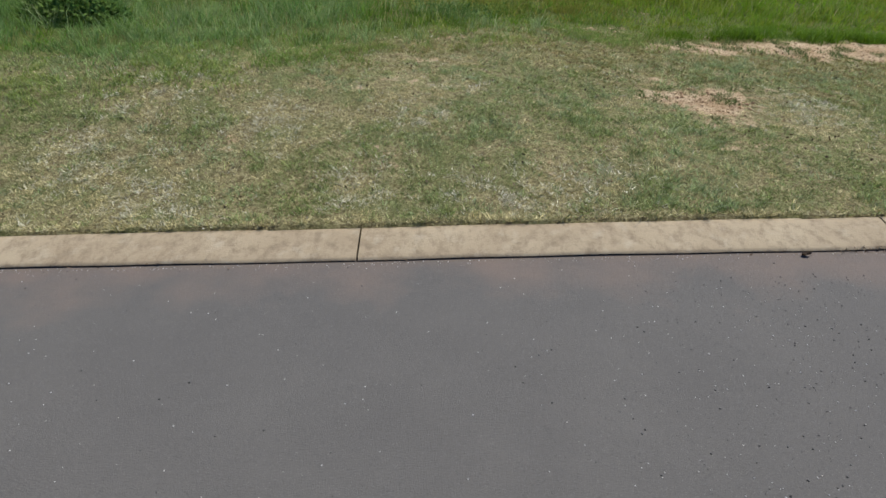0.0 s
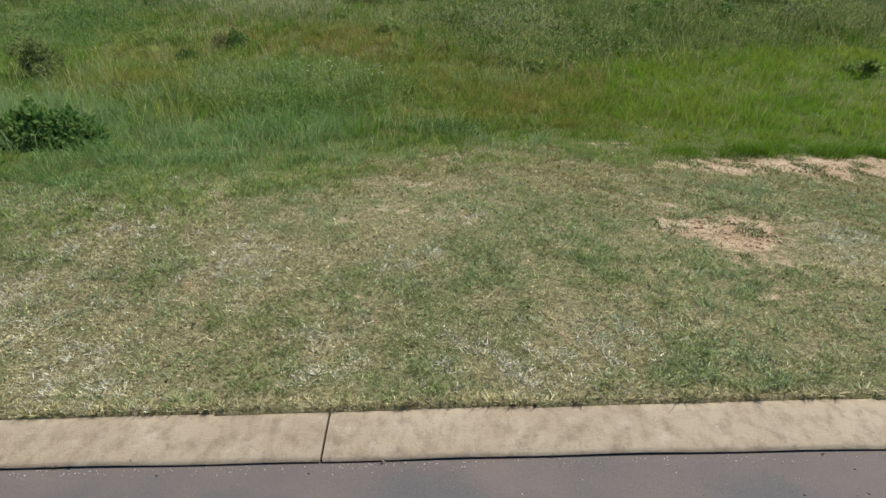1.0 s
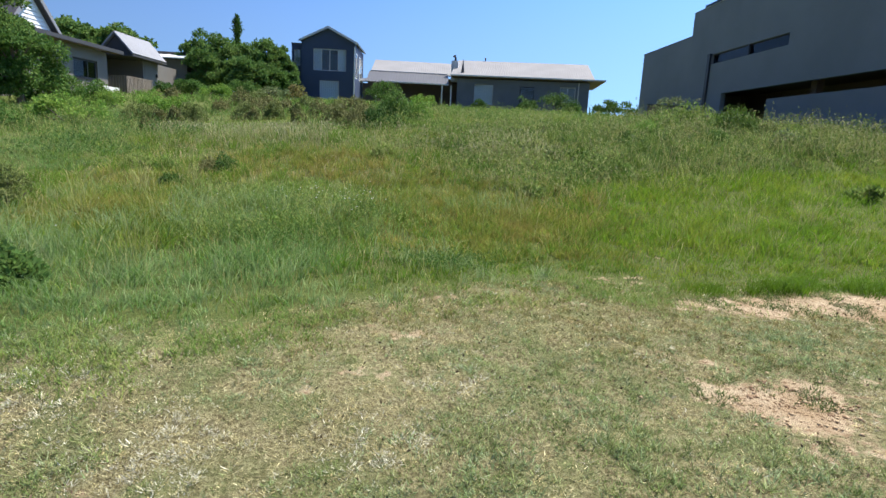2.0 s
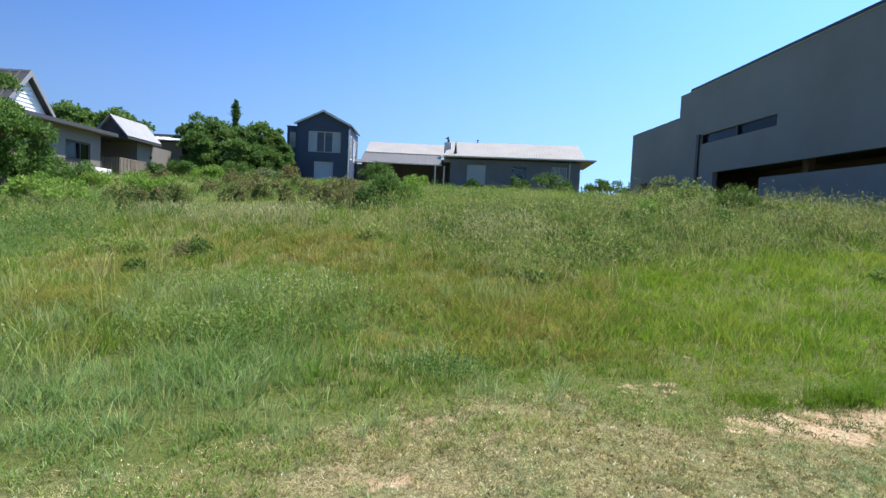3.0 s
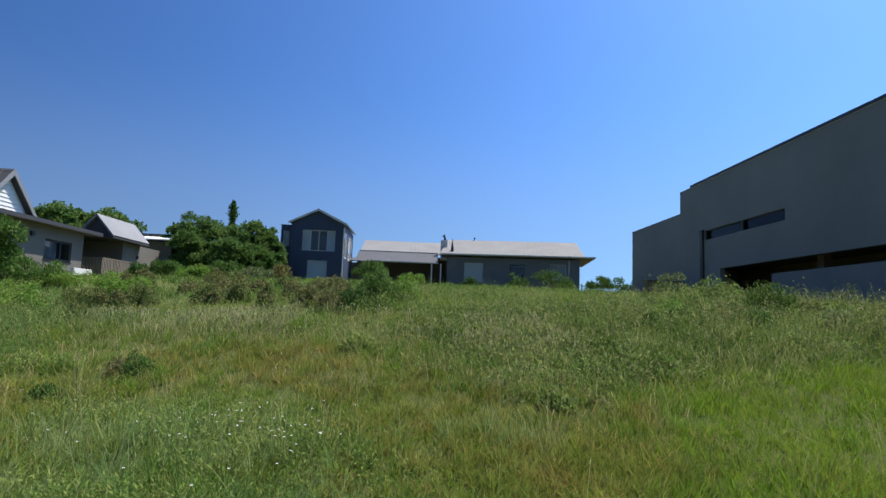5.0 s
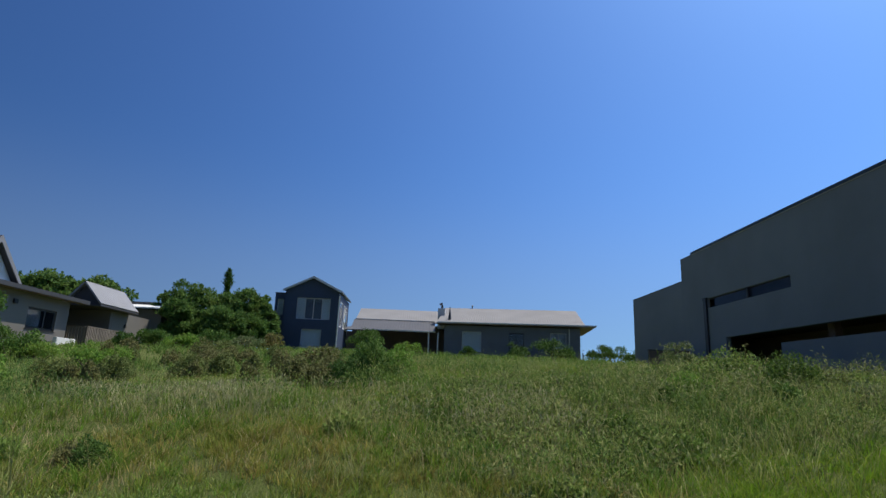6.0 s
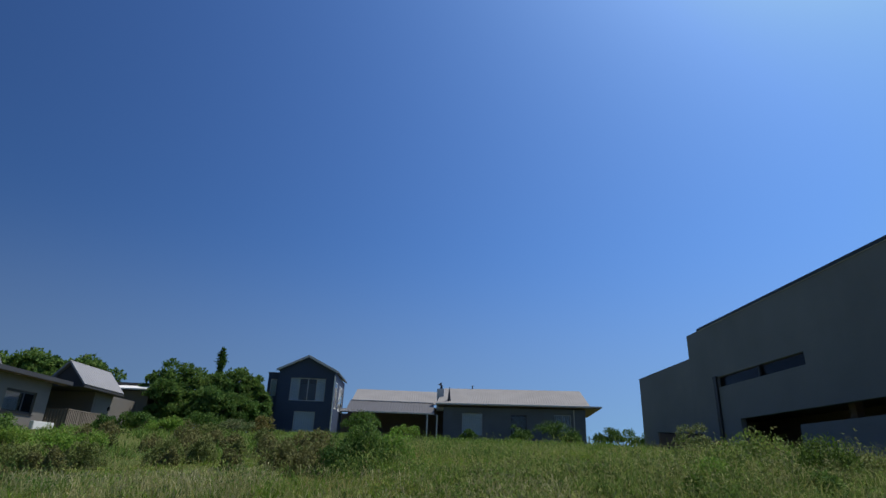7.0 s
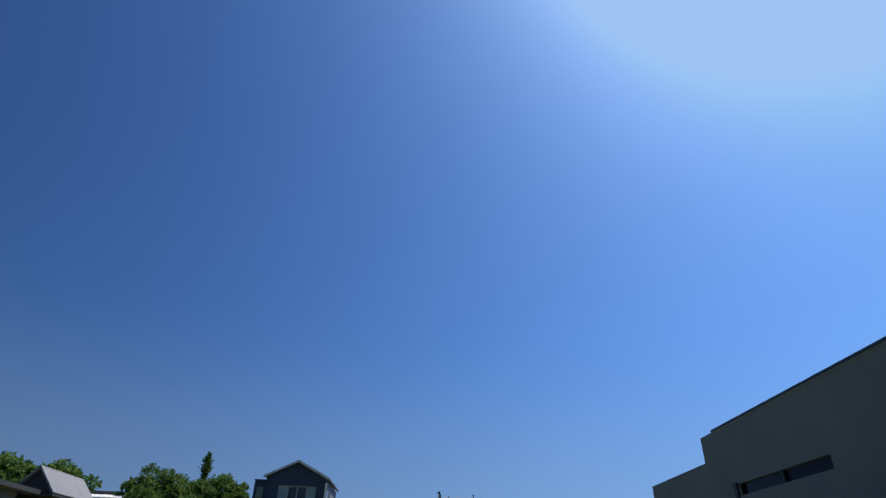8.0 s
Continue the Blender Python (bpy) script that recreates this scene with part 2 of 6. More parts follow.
SEED_PALE = plant_material("pale_seed_heads", (0.31, 0.31, 0.14), (0.41, 0.385, 0.22), patch=0.8, light=0.45, dry_share=0.5)
SEED_HEAD = plant_material("seed_heads", (0.25, 0.275, 0.08), (0.34, 0.33, 0.14), patch=0.8, light=0.45, dry_share=0.5)
WEED = plant_material("weed_grey_green", (0.15, 0.235, 0.045), (0.27, 0.31, 0.085), patch=0.8, light=0.4, spread=0.25)
LEAF_DARK = plant_material("leaf_dark_green", (0.05, 0.11, 0.022), (0.10, 0.165, 0.035), patch=0.7, light=0.3, spread=0.22, curled=0.35)
LEAF_MID = plant_material("leaf_mid_green", (0.065, 0.138, 0.025), (0.12, 0.19, 0.04), patch=0.7, light=0.35, spread=0.22, curled=0.35)
LEAF_HEDGE = plant_material("leaf_hedge_green", (0.075, 0.15, 0.032), (0.13, 0.20, 0.046), patch=0.7, light=0.4, spread=0.22, curled=0.35)
LEAF_LIGHT = plant_material("leaf_light_green", (0.13, 0.25, 0.035), (0.21, 0.30, 0.06), patch=0.7, light=0.4, spread=0.22, curled=0.35)
LEAF_BROWN = plant_material("leaf_brown_green", (0.135, 0.15, 0.036), (0.20, 0.15, 0.058), patch=0.9, light=0.2, spread=0.22, curled=0.35)
HEATH_BROWN = plant_material("heath_brown", (0.15, 0.155, 0.054), (0.178, 0.168, 0.062), patch=0.6, light=0.25, spread=0.12, random_dry=0.1, curled=0.4)
HEATH_OLIVE = plant_material("heath_olive", (0.138, 0.172, 0.049), (0.168, 0.19, 0.057), patch=0.6, light=0.25, spread=0.12, random_dry=0.1, curled=0.4)
LEAF_GREY = plant_material("leaf_grey_green", (0.13, 0.185, 0.07), (0.20, 0.21, 0.10), patch=0.9, light=0.3, spread=0.22, curled=0.35)
PETAL = plain_material("white_petal", (0.74, 0.74, 0.68), rough=0.6, bump=0.0)
BARK = plain_material("bark", (0.13, 0.10, 0.075), rough=0.9, grain=25, vary=0.3, bump=0.01)
DEAD_LEAF = plain_material("dead_leaf", (0.13, 0.085, 0.05), rough=0.8, grain=60, vary=0.4)
PIT_SHADE = plain_material("dark_pit_speck", (0.045, 0.044, 0.043), rough=0.85, grain=90, vary=0.4)
CLOD = plain_material("soil_clod", (0.24, 0.15, 0.085), rough=0.95, grain=60, vary=0.35)
SAND_LUMP = plain_material("sandy_lump", (0.42, 0.30, 0.175), rough=0.95, grain=60, vary=0.3)
PEBBLE = plain_material("pale_stone_chip", (0.42, 0.40, 0.37), rough=0.8, grain=80, vary=0.3)
PLASTER_DARK = plain_material("charcoal_plaster", (0.232, 0.237, 0.244), rough=0.9, grain=30, vary=0.09, stain=0.22, bump=0.004, specular=0.25)
COPING = plain_material("dark_metal_flashing", (0.035, 0.037, 0.042), rough=0.45, vary=0.1)
FLASH_LINE = plain_material("pale_drip_edge", (0.45, 0.44, 0.42), rough=0.5)
PLASTER_BEIGE = plain_material("beige_plaster", (0.185, 0.17, 0.15), rough=0.9, grain=25, vary=0.08, stain=0.4, bump=0.003)
BOARD_NAVY = plain_material("slate_blue_boards", (0.046, 0.064, 0.112), rough=0.7, grain=14, vary=0.12, stain=0.5)
WALL_GREY = plain_material("grey_boards", (0.135, 0.148, 0.175), rough=0.8, grain=14, vary=0.12, stain=0.5)
TRIM_PALE = plain_material("pale_trim", (0.58, 0.58, 0.58), rough=0.6)
WHITE_PAINT = plain_material("white_paint", (0.78, 0.77, 0.74), rough=0.55, vary=0.05)
BLIND = plain_material("pale_blind", (0.78, 0.78, 0.78), rough=0.85, vary=0.05)
CURTAIN = plain_material("grey_curtain", (0.34, 0.34, 0.36), rough=0.9, vary=0.12, grain=5)
FRAME_DARK = plain_material("dark_window_frame", (0.03, 0.03, 0.032), rough=0.5)
# unlit insides: their shade is put into one even dark colour
INTERIOR_SHADE = plain_material("shade_toned_interior", (0.07, 0.065, 0.06), rough=0.9)
SOFFIT_BROWN = plain_material("brown_soffit", (0.17, 0.125, 0.11), rough=0.8)
ROOF_CREAM = roof_material("cream_metal_roof", (0.245, 0.235, 0.23), rough=0.75)
ROOF_GREY = roof_material("grey_metal_roof", (0.085, 0.084, 0.09), rough=0.6)
ROOF_PALE = roof_material("pale_grey_metal_roof", (0.27, 0.265, 0.27), rough=0.5)
ROOF_DARK = roof_material("dark_roof", (0.06, 0.058, 0.06), rough=0.6)
TIMBER = plain_material("weathered_timber", (0.22, 0.18, 0.14), rough=0.85, grain=30, vary=0.25)


# ---- the lie of the land
def smooth(v, low, high):
    s = np.clip((v - low) / (high - low), 0, 1)
    return s * s * (3 - 2 * s)


def lumps(x, y, s, seed):
    """Smooth patchy noise, about 0 to 1; s sets how small the patches are."""
    table = np.random.default_rng(seed).uniform(0, 1, (64, 64))
    v = np.zeros(np.shape(x))
    for f, w in ((0.5, 0.55), (1.2, 0.3), (2.7, 0.15)):
        px, py = x * s * f + 31.7 * f, y * s * f + 17.3
        ix, iy = np.floor(px).astype(int), np.floor(py).astype(int)
        fx, fy = px - ix, py - iy
        fx, fy = fx * fx * (3 - 2 * fx), fy * fy * (3 - 2 * fy)
        c = [table[(iy + j) % 64, (ix + i) % 64] for j in (0, 1) for i in (0, 1)]
        v = v + w * ((c[0] * (1 - fx) + c[1] * fx) * (1 - fy) + (c[2] * (1 - fx) + c[3] * fx) * fy)
    return np.clip(0.5 + (v - 0.5) * 1.5, 0, 1)


PROFILE_Y = np.array([-400, 3.0, 4.1, 5.3, 6.5, 8.0, 10.0, 12.0, 13.5, 15.0, 17.5, 20.0, 22.0, 25.0, 30.0, 40.0, 50.0, 61.0, 75.0, 120.0, 300.0, 900.0])
PROFILE_Z = np.array([0.03, 0.03, 0.25, 0.41, 0.46, 0.48, 0.60, 0.85, 1.12, 1.40, 1.90, 2.25, 2.48, 2.72, 3.05, 3.65, 4.35, 4.85, 5.1, 5.4, 6.0, 6.0])


def along(x):
    """The street climbs to the right."""
    return 0.075 * 12 * np.tanh((np.asarray(x, float) + 0.55) / 12)


def kerb_y(x):
    return 2.74 - 0.012 * 12 * np.tanh((np.asarray(x, float) + 0.55) / 12)


def road_z(x, y):
    return -0.077 + along(x) + 0.015 * np.clip(kerb_y(x) - y, -1, 6)


def ground_z(x, y):
    x, y = np.asarray(x, float), np.asarray(y, float)
    z = sum(np.interp(y + d, PROFILE_Y, PROFILE_Z) for d in (-0.5, -0.25, 0.0, 0.25, 0.5)) / 5
    near = 1 - smooth(y, 3.1, 5.4)
    z = z + near * (along(x) - 0.035)
    z = z - 0.05 * np.clip(-x - 1.0, 0, 11) * smooth(y, 9, 16) * (1 - smooth(y, 27, 38))
    rough = 0.035 * np.sin(1.7 * x + 0.9 * y) * np.sin(1.1 * y - 0.6 * x + 1) + 0.015 * np.sin(4.3 * x + 1.3) * np.sin(3.7 * y)
    z = z + rough * smooth(y, 3.4, 6) * (1 + smooth(y, 12, 20))
    return np.where(y < kerb_y(x) + 0.272, road_z(x, y) - 0.13, z)


BARE_SPOTS = [  # x, y, half width, half depth, strength
    (2.75, 7.0, 0.36, 0.2, 0.7), (3.4, 7.05, 0.5, 0.34, 1.0), (4.45, 7.15, 0.62, 0.44, 1.1), (5.6, 7.3, 0.85, 0.5, 1.1), (7.0, 7.5, 0.9, 0.4, 0.9),
    (2.15, 5.15, 0.3, 0.26, 0.7), (2.5, 4.95, 0.4, 0.38, 0.95), (2.4, 4.5, 0.36, 0.2, 0.45), (1.95, 5.62, 0.35, 0.12, 0.5), (3.0, 5.36, 0.3, 0.1, 0.42), (2.35, 3.95, 0.4, 0.22, 0.36),
    (0.95, 3.6, 0.3, 0.25, 0.36), (-0.45, 3.75, 0.35, 0.2, 0.34), (-1.75, 4.0, 0.3, 0.2, 0.34), (-0.25, 5.95, 0.42, 0.14, 0.45),
    (-0.5, 5.15, 0.4, 0.2, 0.34), (0.77, 7.09, 0.38, 0.13, 0.36), (0.0, 6.88, 0.36, 0.13, 0.34), (2.2, 7.95, 0.45, 0.2, 0.42), (2.88, 9.04, 0.28, 0.24, 0.5), (1.4, 6.75, 0.3, 0.1, 0.34),
]


def bareness(x, y):
    total = np.zeros(np.shape(x))
    wx = x + 0.10 * np.sin(7 * y + 2 * x) + 0.05 * np.sin(17 * y + 5)
    wy = y + 0.07 * np.sin(6 * x + 1) + 0.04 * np.sin(15 * x + 3 * y)
    for cx, cy, rx, ry, s in BARE_SPOTS:
        total = np.maximum(total, s * np.exp(-0.8 * (((wx - cx) / rx) ** 2 + ((wy - cy) / ry) ** 2) ** 1.5))
    return total * (0.88 + 0.5 * lumps(x, y, 4.5, 61))


def meadow_edge(x):
    """Where the mown verge ends and the tall grass begins."""
    return np.interp(x, [-12, -5, -3.5, -2.7, -2, -1, 0, 1.2, 2.5, 3.5, 6, 12], [4.6, 4.8, 5.1, 5.5, 5.95, 6.55, 7.05, 7.35, 7.5, 7.55, 7.9, 8.2]) - 0.15 + 0.8 * (lumps(x, 0 * x + 3.0, 1.1, 19) - 0.5)


def mesh_of(name, verts, faces_by_size):
    """A mesh from arrays: verts (n, 3) and a list of index arrays, each (m, k)."""
    me = bpy.data.meshes.new(name)
    me.vertices.add(len(verts))
    me.vertices.foreach_set("co", np.ascontiguousarray(verts, np.float32).ravel())
    loops = np.concatenate([f.ravel() for f in faces_by_size]).astype(np.int32)
    sizes = np.concatenate([np.full(len(f), f.shape[1]) for f in faces_by_size])
    starts = np.concatenate([[0], np.cumsum(sizes)[:-1]]).astype(np.int32)
    me.loops.add(len(loops))
    me.loops.foreach_set("vertex_index", loops)
    me.polygons.add(len(starts))
    me.polygons.foreach_set("loop_start", starts)
    me.update(calc_edges=True)
    return me


def grid_mesh(name, xs, ys, height):
    gx, gy = np.meshgrid(xs, ys)
    verts = np.stack([gx, gy, height(gx, gy)], -1).reshape(-1, 3)
    i = np.arange(len(xs) * len(ys)).reshape(len(ys), len(xs))
    quads = np.stack([i[:-1, :-1], i[:-1, 1:], i[1:, 1:], i[1:, :-1]], -1).reshape(-1, 4)
    me = mesh_of(name, verts, [quads])
    me.shade_smooth()
    return me


def spaced(*spans):
    """Grid lines: (start, end, step) spans laid end to end."""
    return np.unique(np.round(np.concatenate([np.arange(a, b, s) for a, b, s in spans] + [[spans[-1][1]]]), 4))


far = [-900, -600, -400, -260, -170, -110, -80]
xs = np.concatenate([far, spaced((-60, -24, 4), (-24, -12, 1), (-12, -5, 0.4), (-5, 7.5, 0.11), (7.5, 14, 0.4), (14, 24, 1), (24, 60, 4)), [-v for v in far[::-1]]])
ys = np.concatenate([[-900, -500, -250, -120, -60, -30, -15, -8, -4, 0, 2.4], spaced((2.90, 3.2, 0.02), (3.2, 9.0, 0.1), (9.0, 20, 0.3), (20, 40, 0.8), (40, 80, 3)), [100, 140, 200, 300, 450, 650, 900]])
ground_mesh = grid_mesh("ground", xs, ys, ground_z)
co = np.empty(len(ground_mesh.vertices) * 3, np.float32)
ground_mesh.vertices.foreach_get("co", co)
co = co.reshape(-1, 3)
ground_mesh.attributes.new("bare", 'FLOAT', 'POINT').data.foreach_set("value", bareness(co[:, 0], co[:, 1]).astype(np.float32))
ground_mesh.attributes.new("undergrowth", 'FLOAT', 'POINT').data.foreach_set("value", smooth(co[:, 1], meadow_edge(co[:, 0]) - 0.3, meadow_edge(co[:, 0]) + 0.5).astype(np.float32))
ground_mesh.materials.append(SOIL)
ground = tagged(new("ground", ground_mesh), "sloping vacant plot of sandy soil under grass", "ground", kind="structure")

road_xs = spaced((-60, -8, 2), (-8, 8, 0.25), (8, 60, 2))
gx, gs = np.meshgrid(road_xs, np.linspace(0, 1, 40))
gy = -3.6 + gs * (kerb_y(gx) + 0.02 + 3.6)
i = np.arange(gx.size).reshape(gx.shape)
road_mesh = mesh_of("road", np.stack([gx, gy, road_z(gx, gy)], -1).reshape(-1, 3), [np.stack([i[:-1, :-1], i[:-1, 1:], i[1:, 1:], i[1:, :-1]], -1).reshape(-1, 4)])
road_mesh.shade_smooth()
road_mesh.materials.append(ASPHALT)
road = tagged(new("road", road_mesh), "grey worn asphalt street with loose chips", "road", kind="structure")


# ---- helpers for things
def thing(name, label, category, place=(0, 0, 0), group="", kind=""):
    ob = new(name)
    ob.location = place
    return tagged(ob, label, category, group, kind)


def attach(ob, parent, label=""):
    ob.parent = parent
    if parent.parent is None:
        ob.matrix_parent_inverse = Matrix.Translation(-parent.location)
    return tagged(ob, label)


def part(name, bm, material, parent, label=""):
    """Links a bmesh, in world coordinates, as one mesh under a thing or part."""
    bmesh.ops.recalc_face_normals(bm, faces=bm.faces)
    me = bpy.data.meshes.new(name)
    bm.to_mesh(me)
    bm.free()
    me.materials.append(material)
    return attach(new(name, me), parent, label)


def mesh_part(name, me, material, parent, label=""):
    me.materials.append(material)
    return attach(new(name, me), parent, label)


def box(bm, x0, x1, y0, y1, z0, z1, m=None, bevel=0.0):
    vs = [bm.verts.new((x, y, z)) for z in (z0, z1) for y in (y0, y1) for x in (x0, x1)]
    fs = [bm.faces.new([vs[i] for i in f]) for f in ((0, 1, 3, 2), (4, 6, 7, 5), (0, 4, 5, 1), (1, 5, 7, 3), (3, 7, 6, 2), (2, 6, 4, 0))]
    if bevel:
        bmesh.ops.bevel(bm, geom=list({e for f in fs for e in f.edges}), offset=bevel, segments=2, affect='EDGES')
    if m is not None:
        bmesh.ops.transform(bm, matrix=m, verts=[v for v in bm.verts if v.is_valid] if bevel else vs)
    return bm


def boxed(name, material, parent, x0, x1, y0, y1, z0, z1, m=None, label="", bevel=0.012):
    return part(name, box(bmesh.new(), x0, x1, y0, y1, z0, z1, m, bevel), material, parent, label)


def prism(bm, outline, depth, m=None):
    """A flat outline in x and z, given depth along y."""
    front = [bm.verts.new((x, 0, z)) for x, z in outline]
    back = [bm.verts.new((x, depth, z)) for x, z in outline]
    bm.faces.new(front)
    bm.faces.new(back[::-1])
    for k in range(len(outline)):
        j = (k + 1) % len(outline)
        bm.faces.new((front[k], back[k], back[j], front[j]))
    if m is not None:
        bmesh.ops.transform(bm, matrix=m, verts=front + back)
    return bm


def holed_wall(bm, m, length, low, high, thick, holes):
    """A wall along local x, from z low to high, thick along local y, with openings (x0, x1, z0, z1) right through it."""
    us = sorted({0.0, length, *[h[0] for h in holes], *[h[1] for h in holes]})
    vs = sorted({low, high, *[h[2] for h in holes], *[h[3] for h in holes]})
    solid = {}
    for a in range(len(us) - 1):
        for b in range(len(vs) - 1):
            cu, cv = (us[a] + us[a + 1]) / 2, (vs[b] + vs[b + 1]) / 2
            solid[a, b] = not any(h[0] < cu < h[1] and h[2] < cv < h[3] for h in holes)
    cache = {}

    def vert(a, w, b):
        if (a, w, b) not in cache:
            cache[a, w, b] = bm.verts.new(m @ Vector((us[a], w * thick, vs[b])))
        return cache[a, w, b]

    for (a, b), full in solid.items():
        if not full:
            continue
        bm.faces.new([vert(a, 0, b), vert(a + 1, 0, b), vert(a + 1, 0, b + 1), vert(a, 0, b + 1)])
        bm.faces.new([vert(a, 1, b), vert(a, 1, b + 1), vert(a + 1, 1, b + 1), vert(a + 1, 1, b)])
        for (da, db), ends in (((-1, 0), ((a, b), (a, b + 1))), ((1, 0), ((a + 1, b), (a + 1, b + 1))), ((0, -1), ((a, b), (a + 1, b))), ((0, 1), ((a, b + 1), (a + 1, b + 1)))):
            if not solid.get((a + da, b + db), False):
                (p, q), (r, s) = ends
                bm.faces.new([vert(p, 0, q), vert(r, 0, s), vert(r, 1, s), vert(p, 1, q)])
    return bm


def window(house, m, x0, x1, z0, z1, frame_mat, bars=(), blinds=(), deep=0.10, rail=0.06, sill=True, glass=GLASS):
    """A framed window set in a wall's opening: frame, panes between the bars, and blinds or curtains behind them."""
    y0, y1 = deep, deep + 0.06
    edges = [x0 + rail / 2, *bars, x1 - rail / 2]
    lights = [(p + rail / 2 - x0, q - rail / 2 - x0, z0 + rail, z1 - rail) for p, q in zip(edges[:-1], edges[1:])]
    win = part("window", holed_wall(bmesh.new(), m @ Matrix.Translation((x0, y0, 0)), x1 - x0, z0, z1, 0.06, lights), frame_mat, house)
    for p, q in zip(edges[:-1], edges[1:]):
        pane = part("pane", box(bmesh.new(), p + rail / 2, q - rail / 2, y0 + 0.02, y0 + 0.03, z0 + rail, z1 - rail, m), glass, win)
        pane.visible_shadow = False
    if sill:
        part("sill", box(bmesh.new(), x0 - 0.05, x1 + 0.05, -0.05, deep - 0.004, z0 - 0.06, z0 - 0.004, m), frame_mat, win)
    for p, q, mat in blinds:
        bm = bmesh.new()
        steps = max(4, int((q - p) / 0.06))
        row = [(p + (q - p) * k / steps, y1 + 0.12 + 0.008 * math.sin(k * 1.9)) for k in range(steps + 1)]
        lows = [bm.verts.new(m @ Vector((u, w, z0 + 0.05))) for u, w in row]
        tops = [bm.verts.new(m @ Vector((u, w, z1 - 0.02))) for u, w in row]
        for k in range(steps):
            bm.faces.new((lows[k], lows[k + 1], tops[k + 1], tops[k]))
        part("curtain", bm, mat, win)
    return win


def ribbed_roof(bm, a, b, c, d, pitch=0.4, rib=0.04, thick=0.10):
    """One folded metal roof sheet over the corners a, b (eave) and c, d (ridge, above b and a), with ribs from eave to ridge."""
    a, b, c, d = (Vector(v) for v in (a, b, c, d))
    up = (b - a).cross(d - a).normalized()
    if up.z < 0:
        up = -up
    count = max(2, int((b - a).length / pitch))
    fold = 0.035 / (b - a).length
    line = [(0.0, 0.0)]
    for k in range(1, count):
        u = k / count
        line += [(u - fold, 0.0), (u - fold * 0.5, rib), (u + fold * 0.5, rib), (u + fold, 0.0)]
    line.append((1.0, 0.0))
    rows = []
    for u, h in line:
        p, q = a.lerp(b, u), d.lerp(c, u)
        rows.append([bm.verts.new(v) for v in (p + up * h, q + up * h, q - up * thick, p - up * thick)])
    for p, q in zip(rows[:-1], rows[1:]):
        for k in range(4):
            bm.faces.new((p[k], q[k], q[(k + 1) % 4], p[(k + 1) % 4]))
    bm.faces.new(rows[0])
    bm.faces.new(rows[-1][::-1])
    return bm


# ---- kerb: sloped concrete face with a rounded lip, in lengths with joints
KERB_SECTION = [(0.016, -0.09), (0.016, 0.006), (0.0, 0.011), (0.006, 0.022), (0.02, 0.029), (0.06, 0.040), (0.15, 0.062), (0.22, 0.078), (0.255, 0.083), (0.285, 0.080), (0.297, 0.068), (0.30, -0.12)]
kerb = thing("kerb", "sloped weathered concrete kerb stained brown, with dark joints", "kerb", (0, 2.85, 0), kind="structure")
joints = [-0.56 + 3.3 * k for k in range(-8, 9)]
for x0, x1 in zip(joints[:-1], joints[1:]):
    steps = np.linspace(x0 + 0.006, x1 - 0.006, 24)
    ring = []
    for x in steps:
        wob = 0.003 * math.sin(2.1 * x) + 0.002 * math.sin(7.3 * x + 1)
        for y, z in KERB_SECTION:
            ring.append((x, kerb_y(x) + y + (wob if y < 0.1 else 0.4 * wob), road_z(x, kerb_y(x)) + z + 0.4 * wob))
    k = len(KERB_SECTION)
    idx = np.arange(len(steps) * k).reshape(len(steps), k)
    quads = np.stack([idx[:-1, :-1], idx[1:, :-1], idx[1:, 1:], idx[:-1, 1:]], -1).reshape(-1, 4)
    me = mesh_of("kerb_length", np.array(ring), [quads, idx[:1, ::-1].reshape(1, k), idx[-1:, :].reshape(1, k)])
    me.shade_smooth()
    me.set_sharp_from_angle(angle=radians(50))
    mesh_part("kerb_length", me, CONCRETE, kerb)


# ---- neighbour: large charcoal modern house along the plot's side
RX = 19.49
modern = thing("modern_house", "large flat-roofed modern house of charcoal plaster beside the plot", "house", (RX, 40, 3.2))
side = Matrix(((0, 1, 0, RX), (1, 0, 0, 0), (0, 0, 1, 0), (0, 0, 0, 1)))  # local x runs along y, local y goes into the house


def along_side(y0):
    return Matrix.Translation((0, y0, 0)) @ side


part("side_wall", holed_wall(bmesh.new(), along_side(18.0), 28.7, 1.8, 12.13, 0.32,
     [(16.2, 25.05, 7.96, 8.62), (3.0, 23.0, 5.13, 5.85), (17.5, 23.0, 1.9, 5.13)]), PLASTER_DARK, modern)
boxed("rear_block", PLASTER_DARK, modern, RX + 0.004, RX + 12, 46.71, 56.6, 2.5, 10.42)
boxed("end_wall", PLASTER_DARK, modern, RX + 0.33, RX + 14, 46.3, 46.7, 1.8, 12.07)
boxed("street_wall", PLASTER_DARK, modern, RX + 0.33, RX + 14, 18.0, 18.32, 1.0, 12.07)
boxed("far_wall", PLASTER_DARK, modern, RX + 13.7, RX + 14, 18.33, 46.29, 1.8, 12.07)
boxed("roof_slab", PLASTER_DARK, modern, RX + 0.33, RX + 13.69, 18.33, 46.29, 11.55, 11.8)
boxed("upper_floor", SOFFIT_BROWN, modern, RX + 0.33, RX + 13.69, 18.33, 46.29, 6.2, 6.5)
boxed("terrace_floor", INTERIOR_SHADE, modern, RX + 0.33, RX + 13.69, 18.33, 46.29, 2.3, 2.6)
boxed("terrace_back_wall", SOFFIT_BROWN, modern, RX + 4.2, RX + 4.5, 18.34, 46.28, 2.61, 6.19)
boxed("terrace_column", SOFFIT_BROWN, modern, RX + 1.2, RX + 1.6, 33.0, 33.5, 2.61, 6.19)
